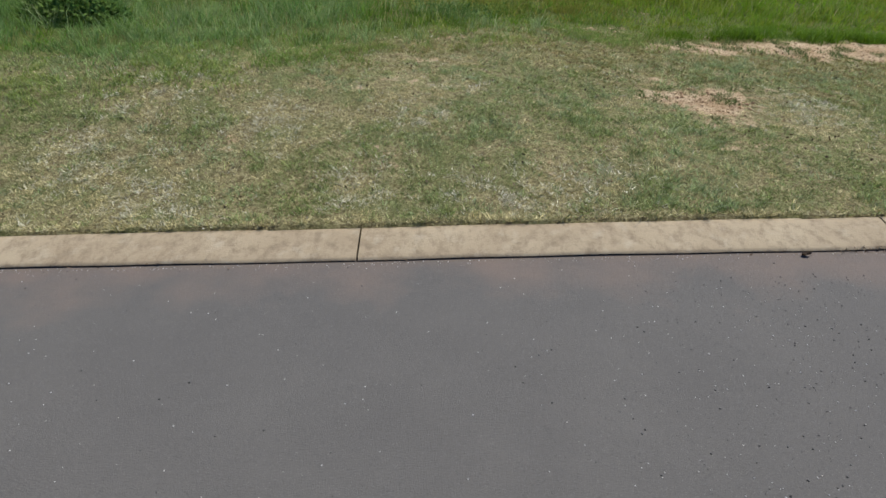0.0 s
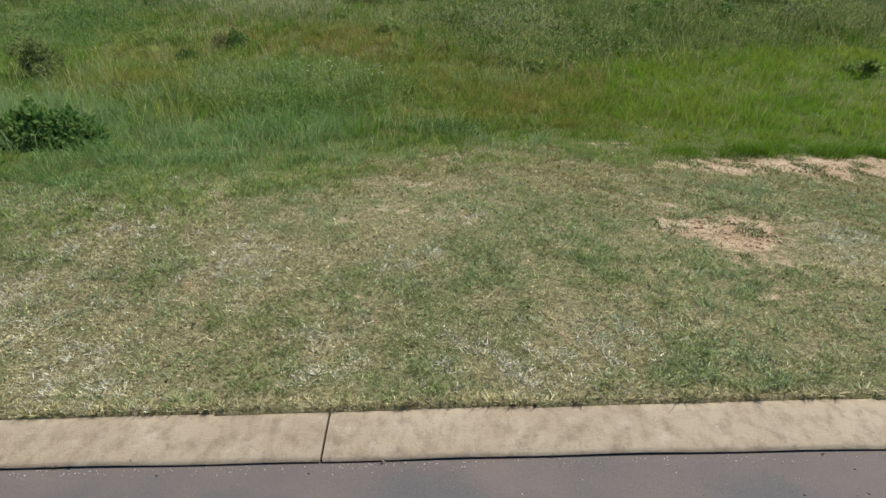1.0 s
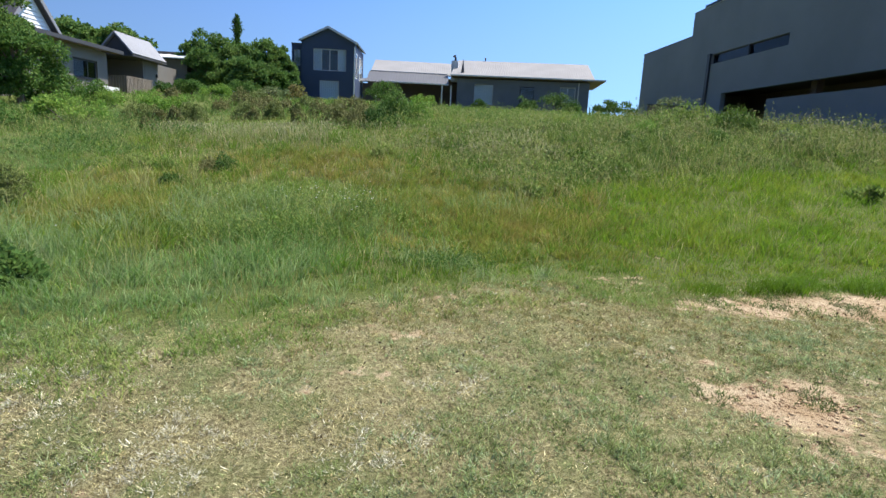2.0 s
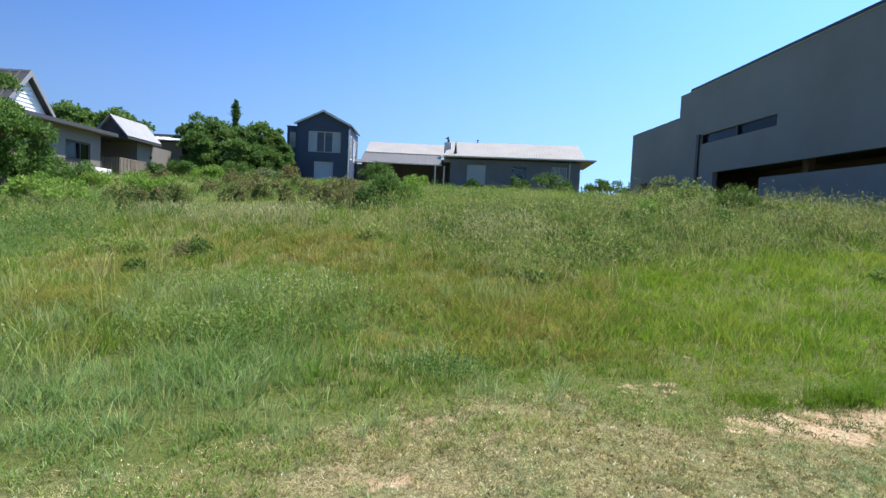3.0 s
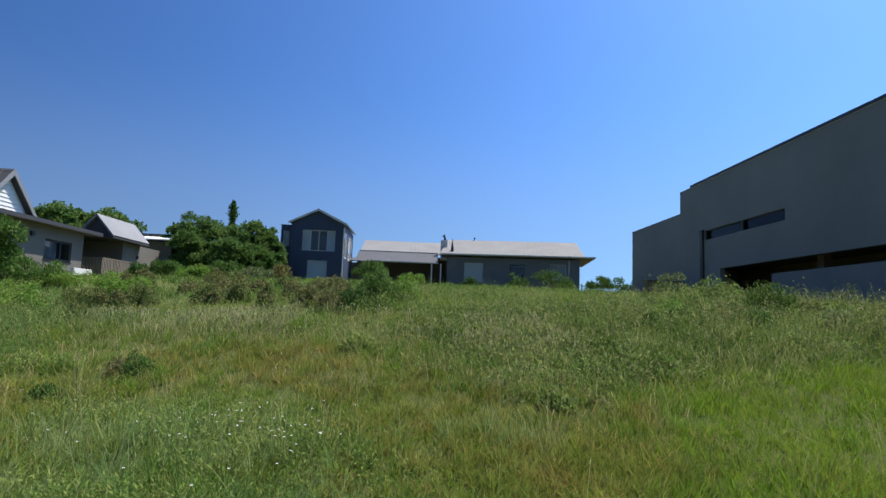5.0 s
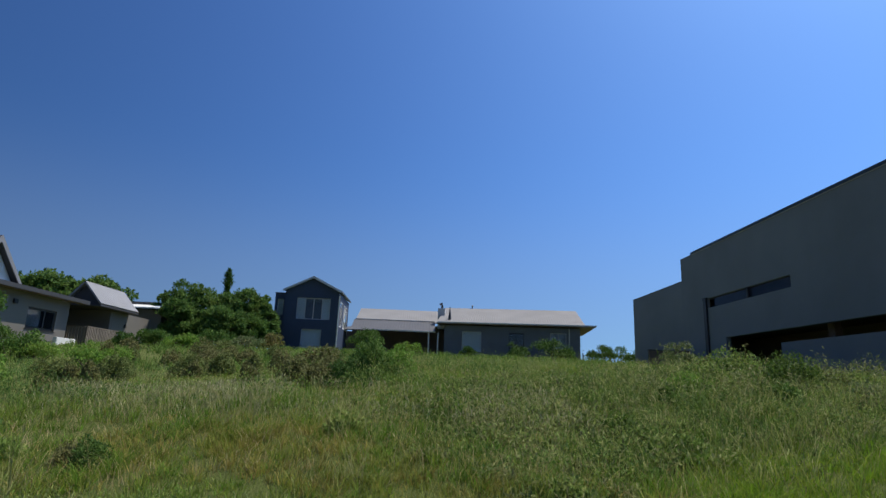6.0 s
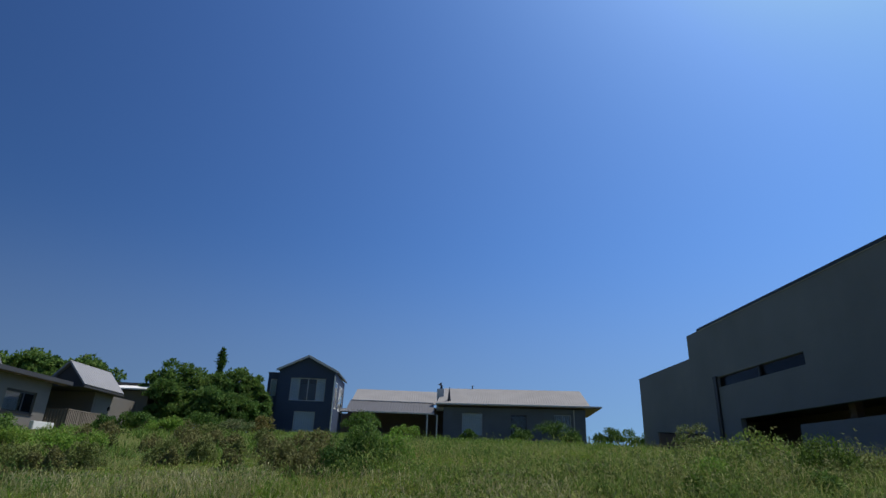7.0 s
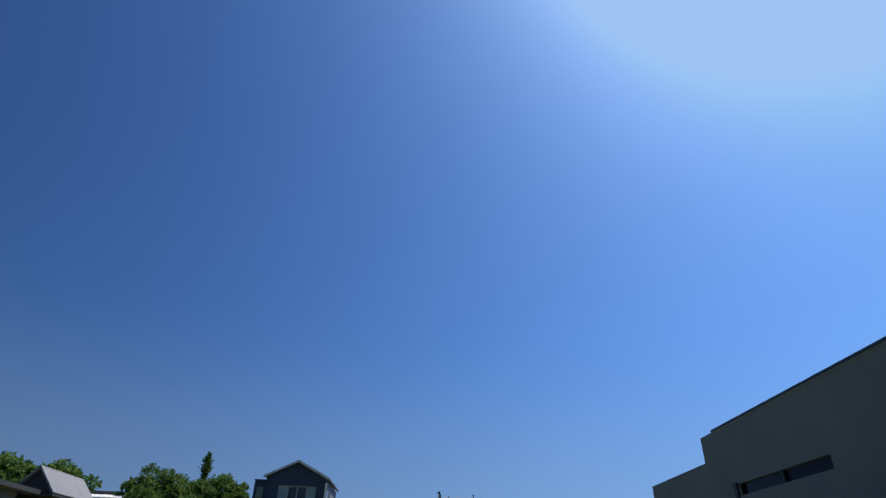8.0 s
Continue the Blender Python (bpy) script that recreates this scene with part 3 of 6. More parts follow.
boxed("roof_fascia", COPING, modern, RX - 0.07, RX - 0.003, 17.9, 44.95, 12.10, 12.27)
boxed("drip_edge", FLASH_LINE, modern, RX - 0.05, RX - 0.004, 17.92, 44.93, 12.068, 12.096, bevel=0)
boxed("rear_coping", COPING, modern, RX - 0.02, RX + 0.3, 46.72, 56.62, 10.424, 10.46, bevel=0)
window(modern, along_side(18.0), 16.2, 25.05, 7.96, 8.62, FRAME_DARK, bars=(20.4,), deep=0.16, sill=False, glass=GLASS_DARK)
boxed("mullion_pier", COPING, modern, RX + 0.02, RX + 0.15, 38.3, 38.46, 7.965, 8.615)
bm = bmesh.new()
box(bm, RX - 0.14, RX - 0.01, 43.06, 43.42, 3.4, 8.62)
box(bm, RX - 0.16, RX - 0.005, 43.02, 43.46, 8.5, 8.68)
box(bm, RX - 0.16, RX - 0.005, 43.02, 43.46, 5.9, 5.96)
part("downpipe", bm, COPING, modern, "dark square downpipe")


# ---- neighbour at the top of the plot: dark boarded tower, veranda and long low wing
grey = thing("boarded_house", "slate-blue boarded house with a gabled tower and a long low wing", "house", (-4, 64, 4.7))
TX0, TX1, TY, TB = -13.2, -7.95, 61.1, 4.0
front = Matrix.Translation((TX0, TY, 0))
part("tower_front", holed_wall(bmesh.new(), front, TX1 - TX0, TB, 10.55, 0.2, [(1.15, 4.40, 7.90, 9.98), (1.80, 3.72, 5.22, 6.94)]), BOARD_NAVY, grey)
part("tower_gable", prism(bmesh.new(), [(0, 10.551), (TX1 - TX0, 10.551), (TX1 - TX0, 10.62), ((TX1 - TX0) / 2, 11.88), (0, 10.62)], 0.2, front), BOARD_NAVY, grey)
side_r = Matrix(((0, -1, 0, TX1), (1, 0, 0, TY + 0.2), (0, 0, 1, 0), (0, 0, 0, 1)))
part("tower_side", holed_wall(bmesh.new(), side_r, 7.2, TB, 10.55, 0.2, [(0.7, 2.3, 7.4, 9.9), (3.4, 6.4, 7.4, 9.9)]), BOARD_NAVY, grey)
boxed("tower_left_side", BOARD_NAVY, grey, TX0, TX0 + 0.2, TY + 0.201, TY + 7.4, TB, 10.55)
boxed("tower_back", BOARD_NAVY, grey, TX0 + 0.201, TX1 - 0.201, TY + 7.2, TY + 7.4, TB, 10.55)
boxed("tower_floor", INTERIOR_SHADE, grey, TX0 + 0.21, TX1 - 0.21, TY + 0.21, TY + 7.19, 7.3, 7.5)
boxed("tower_ceiling", INTERIOR_SHADE, grey, TX0 + 0.21, TX1 - 0.21, TY + 0.21, TY + 7.19, 10.4, 10.5)
window(grey, front, 1.15, 4.40, 7.90, 9.98, TRIM_PALE, bars=(1.95, 2.775, 3.6), blinds=((1.2, 1.98, BLIND), (3.55, 4.36, BLIND)), sill=False, rail=0.07)
window(grey, front, 1.80, 3.72, 5.22, 6.94, TRIM_PALE, blinds=((1.84, 3.68, BLIND),), sill=True, rail=0.05, deep=0.04)
window(grey, side_r, 0.7, 2.3, 7.4, 9.9, WHITE_PAINT, blinds=((0.75, 2.25, BLIND),), sill=False, deep=0.03, rail=0.12)
window(grey, side_r, 3.4, 6.4, 7.4, 9.9, WHITE_PAINT, bars=(4.9,), blinds=((3.45, 6.35, BLIND),), sill=False, deep=0.03, rail=0.12)
mid_x, ridge, eave = (TX0 + TX1) / 2, 12.12, 10.72
for sx in (-1, 1):
    ex = mid_x + sx * ((TX1 - TX0) / 2 + 0.24)
    part("tower_roof", ribbed_roof(bmesh.new(), (ex, TY - 0.32, eave), (ex, TY + 7.6, eave), (mid_x, TY + 7.6, ridge), (mid_x, TY - 0.32, ridge)), ROOF_PALE, grey)
    bm = bmesh.new()
    for p, q in (((ex, eave - 0.02), (mid_x, ridge - 0.02)),):
        vs = [bm.verts.new((x, y, z)) for y in (TY - 0.36, TY - 0.324) for x, z in (p, q, (q[0], q[1] - 0.2), (p[0], p[1] - 0.2))]
        for f in ((0, 1, 2, 3), (7, 6, 5, 4), (0, 4, 5, 1), (1, 5, 6, 2), (2, 6, 7, 3), (3, 7, 4, 0)):
            bm.faces.new([vs[i] for i in f])
    part("barge_board", bm, TRIM_PALE, grey)
boxed("corner_downpipe", WHITE_PAINT, grey, TX1 - 0.06, TX1 + 0.05, TY - 0.09, TY - 0.005, 4.2, 10.3)
left = Matrix.Translation((-14.3, TY + 0.5, 0))
part("stair_block", holed_wall(bmesh.new(), left, 1.09, TB, 10.38, 0.2, [(0.25, 0.85, 8.3, 9.85)]), BOARD_NAVY, grey)
boxed("stair_block_side", BOARD_NAVY, grey, -14.3, -14.1, TY + 0.701, TY + 6, TB, 10.38)
boxed("stair_block_roof", COPING, grey, -14.36, -13.21, TY + 0.44, TY + 6, 10.385, 10.47)
window(grey, left, 0.25, 0.85, 8.3, 9.85, TRIM_PALE, blinds=((0.28, 0.82, BLIND),), sill=False)

# veranda and the pale roof behind it
boxed("veranda_back_wall", SOFFIT_BROWN, grey, -7.9, 5.0, 73.0, 73.3, TB, 8.9)
boxed("link_back_wall", SOFFIT_BROWN, grey, -10.2, -7.91, 73.0, 73.3, TB, 7.9)
boxed("veranda_floor", INTERIOR_SHADE, grey, -7.9, 2.4, 66.8, 72.99, 4.3, 4.75)
part("veranda_roof", ribbed_roof(bmesh.new(), (-7.4, 66.9, 7.74), (1.7, 66.9, 7.74), (1.7, 70.2, 9.05), (-7.4, 70.2, 9.05), pitch=0.3, rib=0.015), ROOF_GREY, grey)
part("low_link_roof", ribbed_roof(bmesh.new(), (-7.94, 66.0, 7.55), (-5.4, 66.0, 7.55), (-5.4, 68.5, 8.05), (-7.94, 68.5, 8.05), pitch=0.3), ROOF_GREY, grey)
boxed("veranda_gutter", TRIM_PALE, grey, -7.4, 1.7, 66.78, 66.89, 7.60, 7.72)
boxed("ridge_flashing", TRIM_PALE, grey, -7.3, 1.7, 70.15, 70.35, 9.07, 9.16)
part("main_roof", ribbed_roof(bmesh.new(), (-7.3, 70.3, 9.0), (2.9, 70.3, 9.0), (2.9, 75.8, 11.0), (-7.3, 75.8, 11.0), pitch=0.25, rib=0.022), ROOF_CREAM, grey)
for x in (-6.3, 1.0, 2.0):
    boxed("veranda_post", TRIM_PALE, grey, x - 0.07, x + 0.07, 66.9, 67.04, 4.3, 7.62)

# long wing, turned a little towards the street
WA = radians(-8.2)
wing = Matrix.Translation((1.85, 67.2, 0)) @ Matrix.Rotation(WA, 4, 'Z')
wall_m = wing @ Matrix.Translation((0.75, 0.7, 0))
part("wing_front", holed_wall(bmesh.new(), wall_m, 14.55, TB, 8.55, 0.22, [(1.95, 4.05, 5.85, 7.95), (7.0, 8.6, 4.9, 7.9), (11.4, 13.1, 6.4, 8.0)]), WALL_GREY, grey)
boxed("wing_end", WALL_GREY, grey, 15.08, 15.3, 0.93, 9.5, TB, 8.55, wing)
boxed("wing_left_end", WALL_GREY, grey, 0.75, 0.97, 0.93, 9.5, TB, 8.55, wing)
boxed("wing_back", INTERIOR_SHADE, grey, 0.98, 15.07, 9.3, 9.5, TB, 8.55, wing)
boxed("wing_ceiling", INTERIOR_SHADE, grey, 0.98, 15.07, 0.93, 9.29, 8.4, 8.54, wing)
window(grey, wall_m, 1.95, 4.05, 5.85, 7.95, TRIM_PALE, bars=(3.0,), blinds=((2.0, 4.0, BLIND),))
window(grey, wall_m, 7.0, 8.6, 4.9, 7.9, FRAME_DARK, bars=(7.8,), sill=False)
window(grey, wall_m, 11.4, 13.1, 6.4, 8.0, TRIM_PALE, bars=(12.25,), blinds=((11.45, 13.05, CURTAIN),))
boxed("wing_downpipe", TRIM_PALE, grey, 14.1, 14.2, 0.58, 0.68, 4.4, 8.5, wing)
ev, rg = 8.84, 11.05
corners = [wing @ Vector(v) for v in ((0, 0, ev), (15.75, 0, ev), (15.45, 5.4, rg), (0.3, 5.4, rg))]
part("wing_roof", ribbed_roof(bmesh.new(), *corners, pitch=0.25, rib=0.022), ROOF_CREAM, grey)
bm = bmesh.new()
vs = [bm.verts.new(wing @ Vector(v)) for v in ((15.70, 0.1, ev - 0.01), (15.70, 10.3, ev - 0.01), (15.40, 5.4, rg - 0.02))]
bm.faces.new(vs)
bmesh.ops.solidify(bm, geom=bm.faces[:], thickness=0.1)
part("wing_gable", bm, ROOF_CREAM, grey)
back_corners = [wing @ Vector(v) for v in ((15.75, 10.4, ev), (0, 10.4, ev), (0.3, 5.41, rg), (15.45, 5.41, rg))]
part("wing_back_roof", ribbed_roof(bmesh.new(), *back_corners, pitch=0.8), ROOF_CREAM, grey)
boxed("wing_soffit", SOFFIT_BROWN, grey, 0.05, 16.8, 0.02, 10.3, 8.66, 8.72, wing)
boxed("wing_fascia", TRIM_PALE, grey, -0.05, 16.9, -0.06, 0.0, 8.72, 8.86, wing)
boxed("wing_end_fascia", TRIM_PALE, grey, 16.86, 16.92, 0.0, 10.3, 8.72, 8.86, wing)
boxed("eave_plate", ROOF_PALE, grey, 15.72, 16.85, 0.0, 10.3, 8.725, 8.80, wing)
boxed("chimney", TRIM_PALE, grey, -0.2, 0.58, 2.3, 3.1, 8.3, 10.6, wing, "plastered chimney")
bm = bmesh.new()
bmesh.ops.create_cone(bm, cap_ends=True, segments=14, radius1=0.14, radius2=0.12, depth=0.4, matrix=wing @ Matrix.Translation((0.22, 2.7, 10.8)))
bmesh.ops.create_cone(bm, cap_ends=True, segments=14, radius1=0.22, radius2=0.05, depth=0.35, matrix=wing @ Matrix.Translation((0.14, 2.7, 11.15)) @ Matrix.Rotation(radians(28), 4, 'Y'))
part("chimney_cowl", bm, COPING, grey, "black metal chimney cowl")
bm = bmesh.new()
bmesh.ops.create_cone(bm, cap_ends=True, segments=10, radius1=0.05, radius2=0.05, depth=0.3, matrix=wing @ Matrix.Translation((3.5, 5.4, 11.15)))
bmesh.ops.create_uvsphere(bm, u_segments=10, v_segments=6, radius=0.11, matrix=wing @ Matrix.Translation((3.5, 5.4, 11.33)))
part("roof_vent", bm, COPING, grey, "small dark roof vent")
bm = bmesh.new()
bmesh.ops.create_cone(bm, cap_ends=True, segments=14, radius1=0.2, radius2=0.02, depth=1.5, matrix=wing @ Matrix.Translation((1.28, 0.9, 9.85)))
part("flue", bm, COPING, grey, "slender dark conical flue")
bm = bmesh.new()
for gx in (15.6, 16.5):
    box(bm, gx, gx + 0.1, 1.4, 1.5, 4.2, 6.05, wing)
box(bm, 15.7, 18.3, 1.42, 1.48, 5.75, 5.82, wing)
box(bm, 15.7, 18.3, 1.42, 1.48, 5.1, 5.16, wing)
gate = thing("side_gate", "dark metal gate frame beside the house's end", "gate", (17.5, 66, 4.9))
part("gate_frame", bm, FRAME_DARK, gate)


# ---- neighbour along the other side: beige house with gables
beige = thing("gabled_house", "low beige house with a white boarded gable and grey roofs", "house", (-24, 38, 3.4))
LX = -22.0
lside = Matrix(((0, -1, 0, LX), (1, 0, 0, 20.0), (0, 0, 1, 0), (0, 0, 0, 1)))  # local x along y, local y into the house
part("long_wall", holed_wall(bmesh.new(), lside, 22.0, 2.6, 6.05, 0.25, [(18.25, 20.85, 4.15, 5.35)]), PLASTER_BEIGE, beige)
boxed("gable_end_wall", PLASTER_BEIGE, beige, LX - 8, LX - 0.26, 41.75, 42.0, 2.6, 6.05)
boxed("street_end_wall", PLASTER_BEIGE, beige, LX - 8, LX - 0.26, 20.0, 20.25, 2.0, 6.05)
boxed("back_wall", INTERIOR_SHADE, beige, LX - 8.3, LX - 8.01, 20.0, 42.0, 2.0, 6.05)
window(beige, lside, 18.25, 20.85, 4.15, 5.35, FRAME_DARK, bars=(19.9,), blinds=((18.35, 19.8, CURTAIN),), rail=0.12)
boxed("wall_lamp", FRAME_DARK, beige, LX + 0.005, LX + 0.12, 36.9, 37.2, 5.35, 5.6, label="dark bulkhead lamp")
part("long_roof", ribbed_roof(bmesh.new(), (LX + 0.65, 19.5, 6.28), (LX + 0.65, 42.9, 6.28), (LX - 4, 42.9, 7.0), (LX - 4, 19.5, 7.0), pitch=0.6), ROOF_DARK, beige)
part("long_roof_back", ribbed_roof(bmesh.new(), (LX - 8.6, 42.9, 6.28), (LX - 8.6, 19.5, 6.28), (LX - 4.01, 19.5, 7.0), (LX - 4.01, 42.9, 7.0), pitch=0.9), ROOF_DARK, beige)
boxed("eave_fascia", ROOF_DARK, beige, LX + 0.66, LX + 0.70, 19.5, 42.9, 6.06, 6.30)
boxed("eave_soffit", SOFFIT_BROWN, beige, LX + 0.002, LX + 0.65, 19.5, 42.9, 6.07, 6.12)
# white boarded gable standing over the eave
GY, GZ, GH, GW = 34.8, 6.3, 8.40, 1.95
rise = GH - GZ
for k in range(9):
    z0, z1 = GZ + 0.1 + k * 0.22, GZ + 0.1 + (k + 1) * 0.22 - 0.004
    w = (GW - 0.35) * (1 - (z0 + 0.11 - GZ) / (rise - 0.25))
    if w > 0.05:
        bm = bmesh.new()
        vs = [bm.verts.new(v) for v in ((LX + 0.02, GY - w, z0), (LX + 0.02, GY + w, z0), (LX - 0.015, GY + w, z1), (LX - 0.015, GY - w, z1), (LX - 0.05, GY - w, z0), (LX - 0.05, GY + w, z0), (LX - 0.05, GY + w, z1), (LX - 0.05, GY - w, z1))]
        for f in ((0, 1, 2, 3), (7, 6, 5, 4), (0, 4, 5, 1), (1, 5, 6, 2), (2, 6, 7, 3), (3, 7, 4, 0)):
            bm.faces.new([vs[i] for i in f])
        part("gable_board", bm, WHITE_PAINT, beige, "white weatherboard" if k == 0 else "")
gab = Matrix(((0, -1, 0, LX - 0.05), (1, 0, 0, GY), (0, 0, 1, 0), (0, 0, 0, 1)))
part("gable_backing", prism(bmesh.new(), [(-GW, GZ), (GW, GZ), (0, GH - 0.1)], 0.12, gab), WHITE_PAINT, beige)
for s in (-1, 1):
    part("gable_roof", ribbed_roof(bmesh.new(), (LX + 0.27, GY + s * (GW + 0.25), GZ - 0.05), (LX - 4.0, GY + s * (GW + 0.25), GZ - 0.05), (LX - 4.0, GY, GH + 0.2), (LX + 0.27, GY, GH + 0.2), pitch=0.5, thick=0.22), ROOF_DARK, beige)
    bm = bmesh.new()
    vs = [bm.verts.new((x, y, z)) for x in (LX + 0.275, LX + 0.315) for y, z in ((GY + s * (GW + 0.27), GZ - 0.06), (GY, GH + 0.2), (GY, GH - 0.14), (GY + s * (GW - 0.0), GZ - 0.06))]
    for f in ((0, 1, 2, 3), (7, 6, 5, 4), (0, 4, 5, 1), (1, 5, 6, 2), (2, 6, 7, 3), (3, 7, 4, 0)):
        bm.faces.new([vs[i] for i in f])
    part("barge_board", bm, ROOF_PALE, beige)
# second gable, facing the street, pale metal slope
HX, HY0, HY1 = -22.45, 44.2, 49.1
part("second_gable", prism(bmesh.new(), [(-1.15, 6.3), (1.0, 6.3), (0, 7.6)], 0.2, Matrix.Translation((HX, HY0, 0))), ROOF_DARK, beige)
part("second_roof", ribbed_roof(bmesh.new(), (HX + 1.28, HY0 - 0.3, 6.35), (HX + 1.28, HY1, 6.35), (HX, HY1, 7.8), (HX, HY0 - 0.3, 7.8), pitch=0.3, rib=0.015), ROOF_PALE, beige)
part("second_roof_back", ribbed_roof(bmesh.new(), (HX - 1.28, HY1, 6.35), (HX - 1.28, HY0 - 0.3, 6.35), (HX - 0.01, HY0 - 0.3, 7.8), (HX - 0.01, HY1, 7.8), pitch=0.3, rib=0.015), ROOF_PALE, beige)
boxed("porch_eave", ROOF_DARK, beige, HX - 4, HX + 1.3, HY0 - 0.35, HY1, 6.14, 6.26)
boxed("porch_wall", PLASTER_BEIGE, beige, HX - 3, HX + 0.6, 46.6, 46.85, 2.6, 6.13)
boxed("porch_side_wall", PLASTER_BEIGE, beige, HX + 0.35, HX + 0.6, 46.86, 52.5, 2.6, 6.13)
boxed("porch_inner_wall", SOFFIT_BROWN, beige, HX - 4.3, HX - 4.0, 42.01, 46.6, 2.6, 6.13)
boxed("porch_lamp", FRAME_DARK, beige, HX + 0.605, HX + 0.70, 48.6, 48.8, 5.1, 5.35)
boxed("flat_roof_wing", PLASTER_BEIGE, beige, -27.0, -21.4, 53.5, 60, 2.8, 7.05)
part("flat_roof_edge", ribbed_roof(bmesh.new(), (-27.3, 52.6, 7.16), (-20.6, 52.6, 7.16), (-20.6, 55.2, 7.64), (-27.3, 55.2, 7.64), pitch=0.6, rib=0.015), WHITE_PAINT, beige)
boxed("flat_roof_top", ROOF_DARK, beige, -27.3, -20.6, 55.3, 60.2, 7.68, 7.9)
boxed("flat_roof_core", ROOF_DARK, beige, -27.0, -21.2, 55.35, 60, 7.255, 7.675)
beige.location += Vector((0.0, 0.0, 0.32))
deck = thing("deck_railing", "weathered grey timber picket railing of a deck", "railing", (-22.0, 45, 3.7))
for y in (44.6, 45.8, 47.0, 48.2):
    boxed("post", TIMBER, deck, -22.05, -21.95, y, y + 0.1, 3.0, 4.93)
boxed("post", TIMBER, deck, -23.3, -23.2, 44.6, 44.7, 3.0, 4.93)
boxed("top_rail", TIMBER, deck, -22.07, -21.93, 44.6, 48.4, 4.932, 5.0)
boxed("front_rail", TIMBER, deck, -23.3, -22.08, 44.58, 44.72, 4.932, 5.0)
boxed("bottom_rail", TIMBER, deck, -22.03, -21.97, 44.71, 48.19, 3.55, 3.63)
for k in range(18):
    y = 44.74 + 0.19 * k
    boxed("picket", TIMBER, deck, -21.968, -21.94, y, y + 0.12, 3.4, 4.925, bevel=0)
for k in range(6):
    x = -23.16 + 0.19 * k
    boxed("picket", TIMBER, deck, x, x + 0.12, 44.57, 44.597, 3.4, 4.925, bevel=0)
boxed("deck_boards", TIMBER, deck, -25.5, -22.06, 44.75, 46.5, 3.2, 3.3)
deck.location += Vector((0.7, -1.6, 0.05))
lowwall = thing("garden_wall", "low white plastered garden wall under a window", "wall", (-21.3, 40.5, 3.2))
boxed("wall_body", WHITE_PAINT, lowwall, -21.4, -21.15, 39.9, 41.8, 2.8, 4.12, bevel=0.03)


brownwall = thing("garden_wall", "low dark brown garden wall beside the charcoal house", "wall", (17.9, 46.0, 4.0))
boxed("wall_body", SOFFIT_BROWN, brownwall, 16.45, 19.4, 45.9, 46.15, 3.5, 5.17, bevel=0.02)
boxed("wall_coping", COPING, brownwall, 16.42, 19.42, 45.87, 46.18, 5.174, 5.24)


# ---- shrubs and trees
def tube(p0, p1, r0, r1, sides=7):
    p0, p1 = np.array(p0, float), np.array(p1, float)
    d = (p1 - p0) / np.linalg.norm(p1 - p0)
    u = np.cross(d, (0.3, 0.9, 0.2))
    u /= np.linalg.norm(u)
    w = np.cross(d, u)
    a = np.linspace(0, 2 * np.pi, sides, endpoint=False)[:, None]
    ring = np.cos(a) * u + np.sin(a) * w
    k = np.arange(sides)
    j = (k + 1) % sides
    return np.concatenate([p0 + ring * r0, p1 + ring * r1]), np.stack([k, j, j + sides, k + sides], -1)


def join_tubes(name, rows):
    verts, faces, n = [], [], 0
    for row in rows:
        v, f = tube(*row)
        verts.append(v)
        faces.append(f + n)
        n += len(v)
    me = mesh_of(name, np.concatenate(verts), [np.concatenate(faces)])
    me.shade_smooth()
    return me


def leaf_mesh(name, rng, centres, size, upright=0.0, narrow=0.5, out=None, stand=0.55):
    """Pointed leaves at the given places, each turned its own way, or mostly along out."""
    n = len(centres)
    d = rng.normal(size=(n, 3))
    facing = rng.normal(size=(n, 3))
    if out is not None:  # leaves overlap like scales and face outward
        d = d * 0.7 + out * stand
        facing = out + 0.4 * facing
    d[:, 2] += upright * (2.0 if out is None else 1.2)
    d /= np.linalg.norm(d, axis=1, keepdims=True)
    s = np.cross(d, facing)
    s /= np.linalg.norm(s, axis=1, keepdims=True) + 1e-9
    length = size * rng.uniform(0.6, 1.3, (n, 1))
    w = length * narrow * 0.5
    verts = np.stack([centres, centres + d * length * 0.5 + s * w, centres + d * length, centres + d * length * 0.5 - s * w], 1).reshape(-1, 3)
    return mesh_of(name, verts, [np.arange(n * 4).reshape(n, 4)])


def blob_points(rng, blobs, radii, n, core=0.25):
    """Places in the outer shells of many overlapping clumps, and the way outward at each."""
    share = radii ** 2 / np.sum(radii ** 2)
    which = rng.choice(len(blobs), n, p=share)
    d = rng.normal(size=(n, 3))
    d[:, 2] = np.where(d[:, 2] < -0.3, -0.6 * d[:, 2], d[:, 2])
    d /= np.linalg.norm(d, axis=1, keepdims=True)
    r = radii[which, None] * rng.uniform(core, 1.0, (n, 1)) ** 0.5
    return blobs[which] + d * r, d


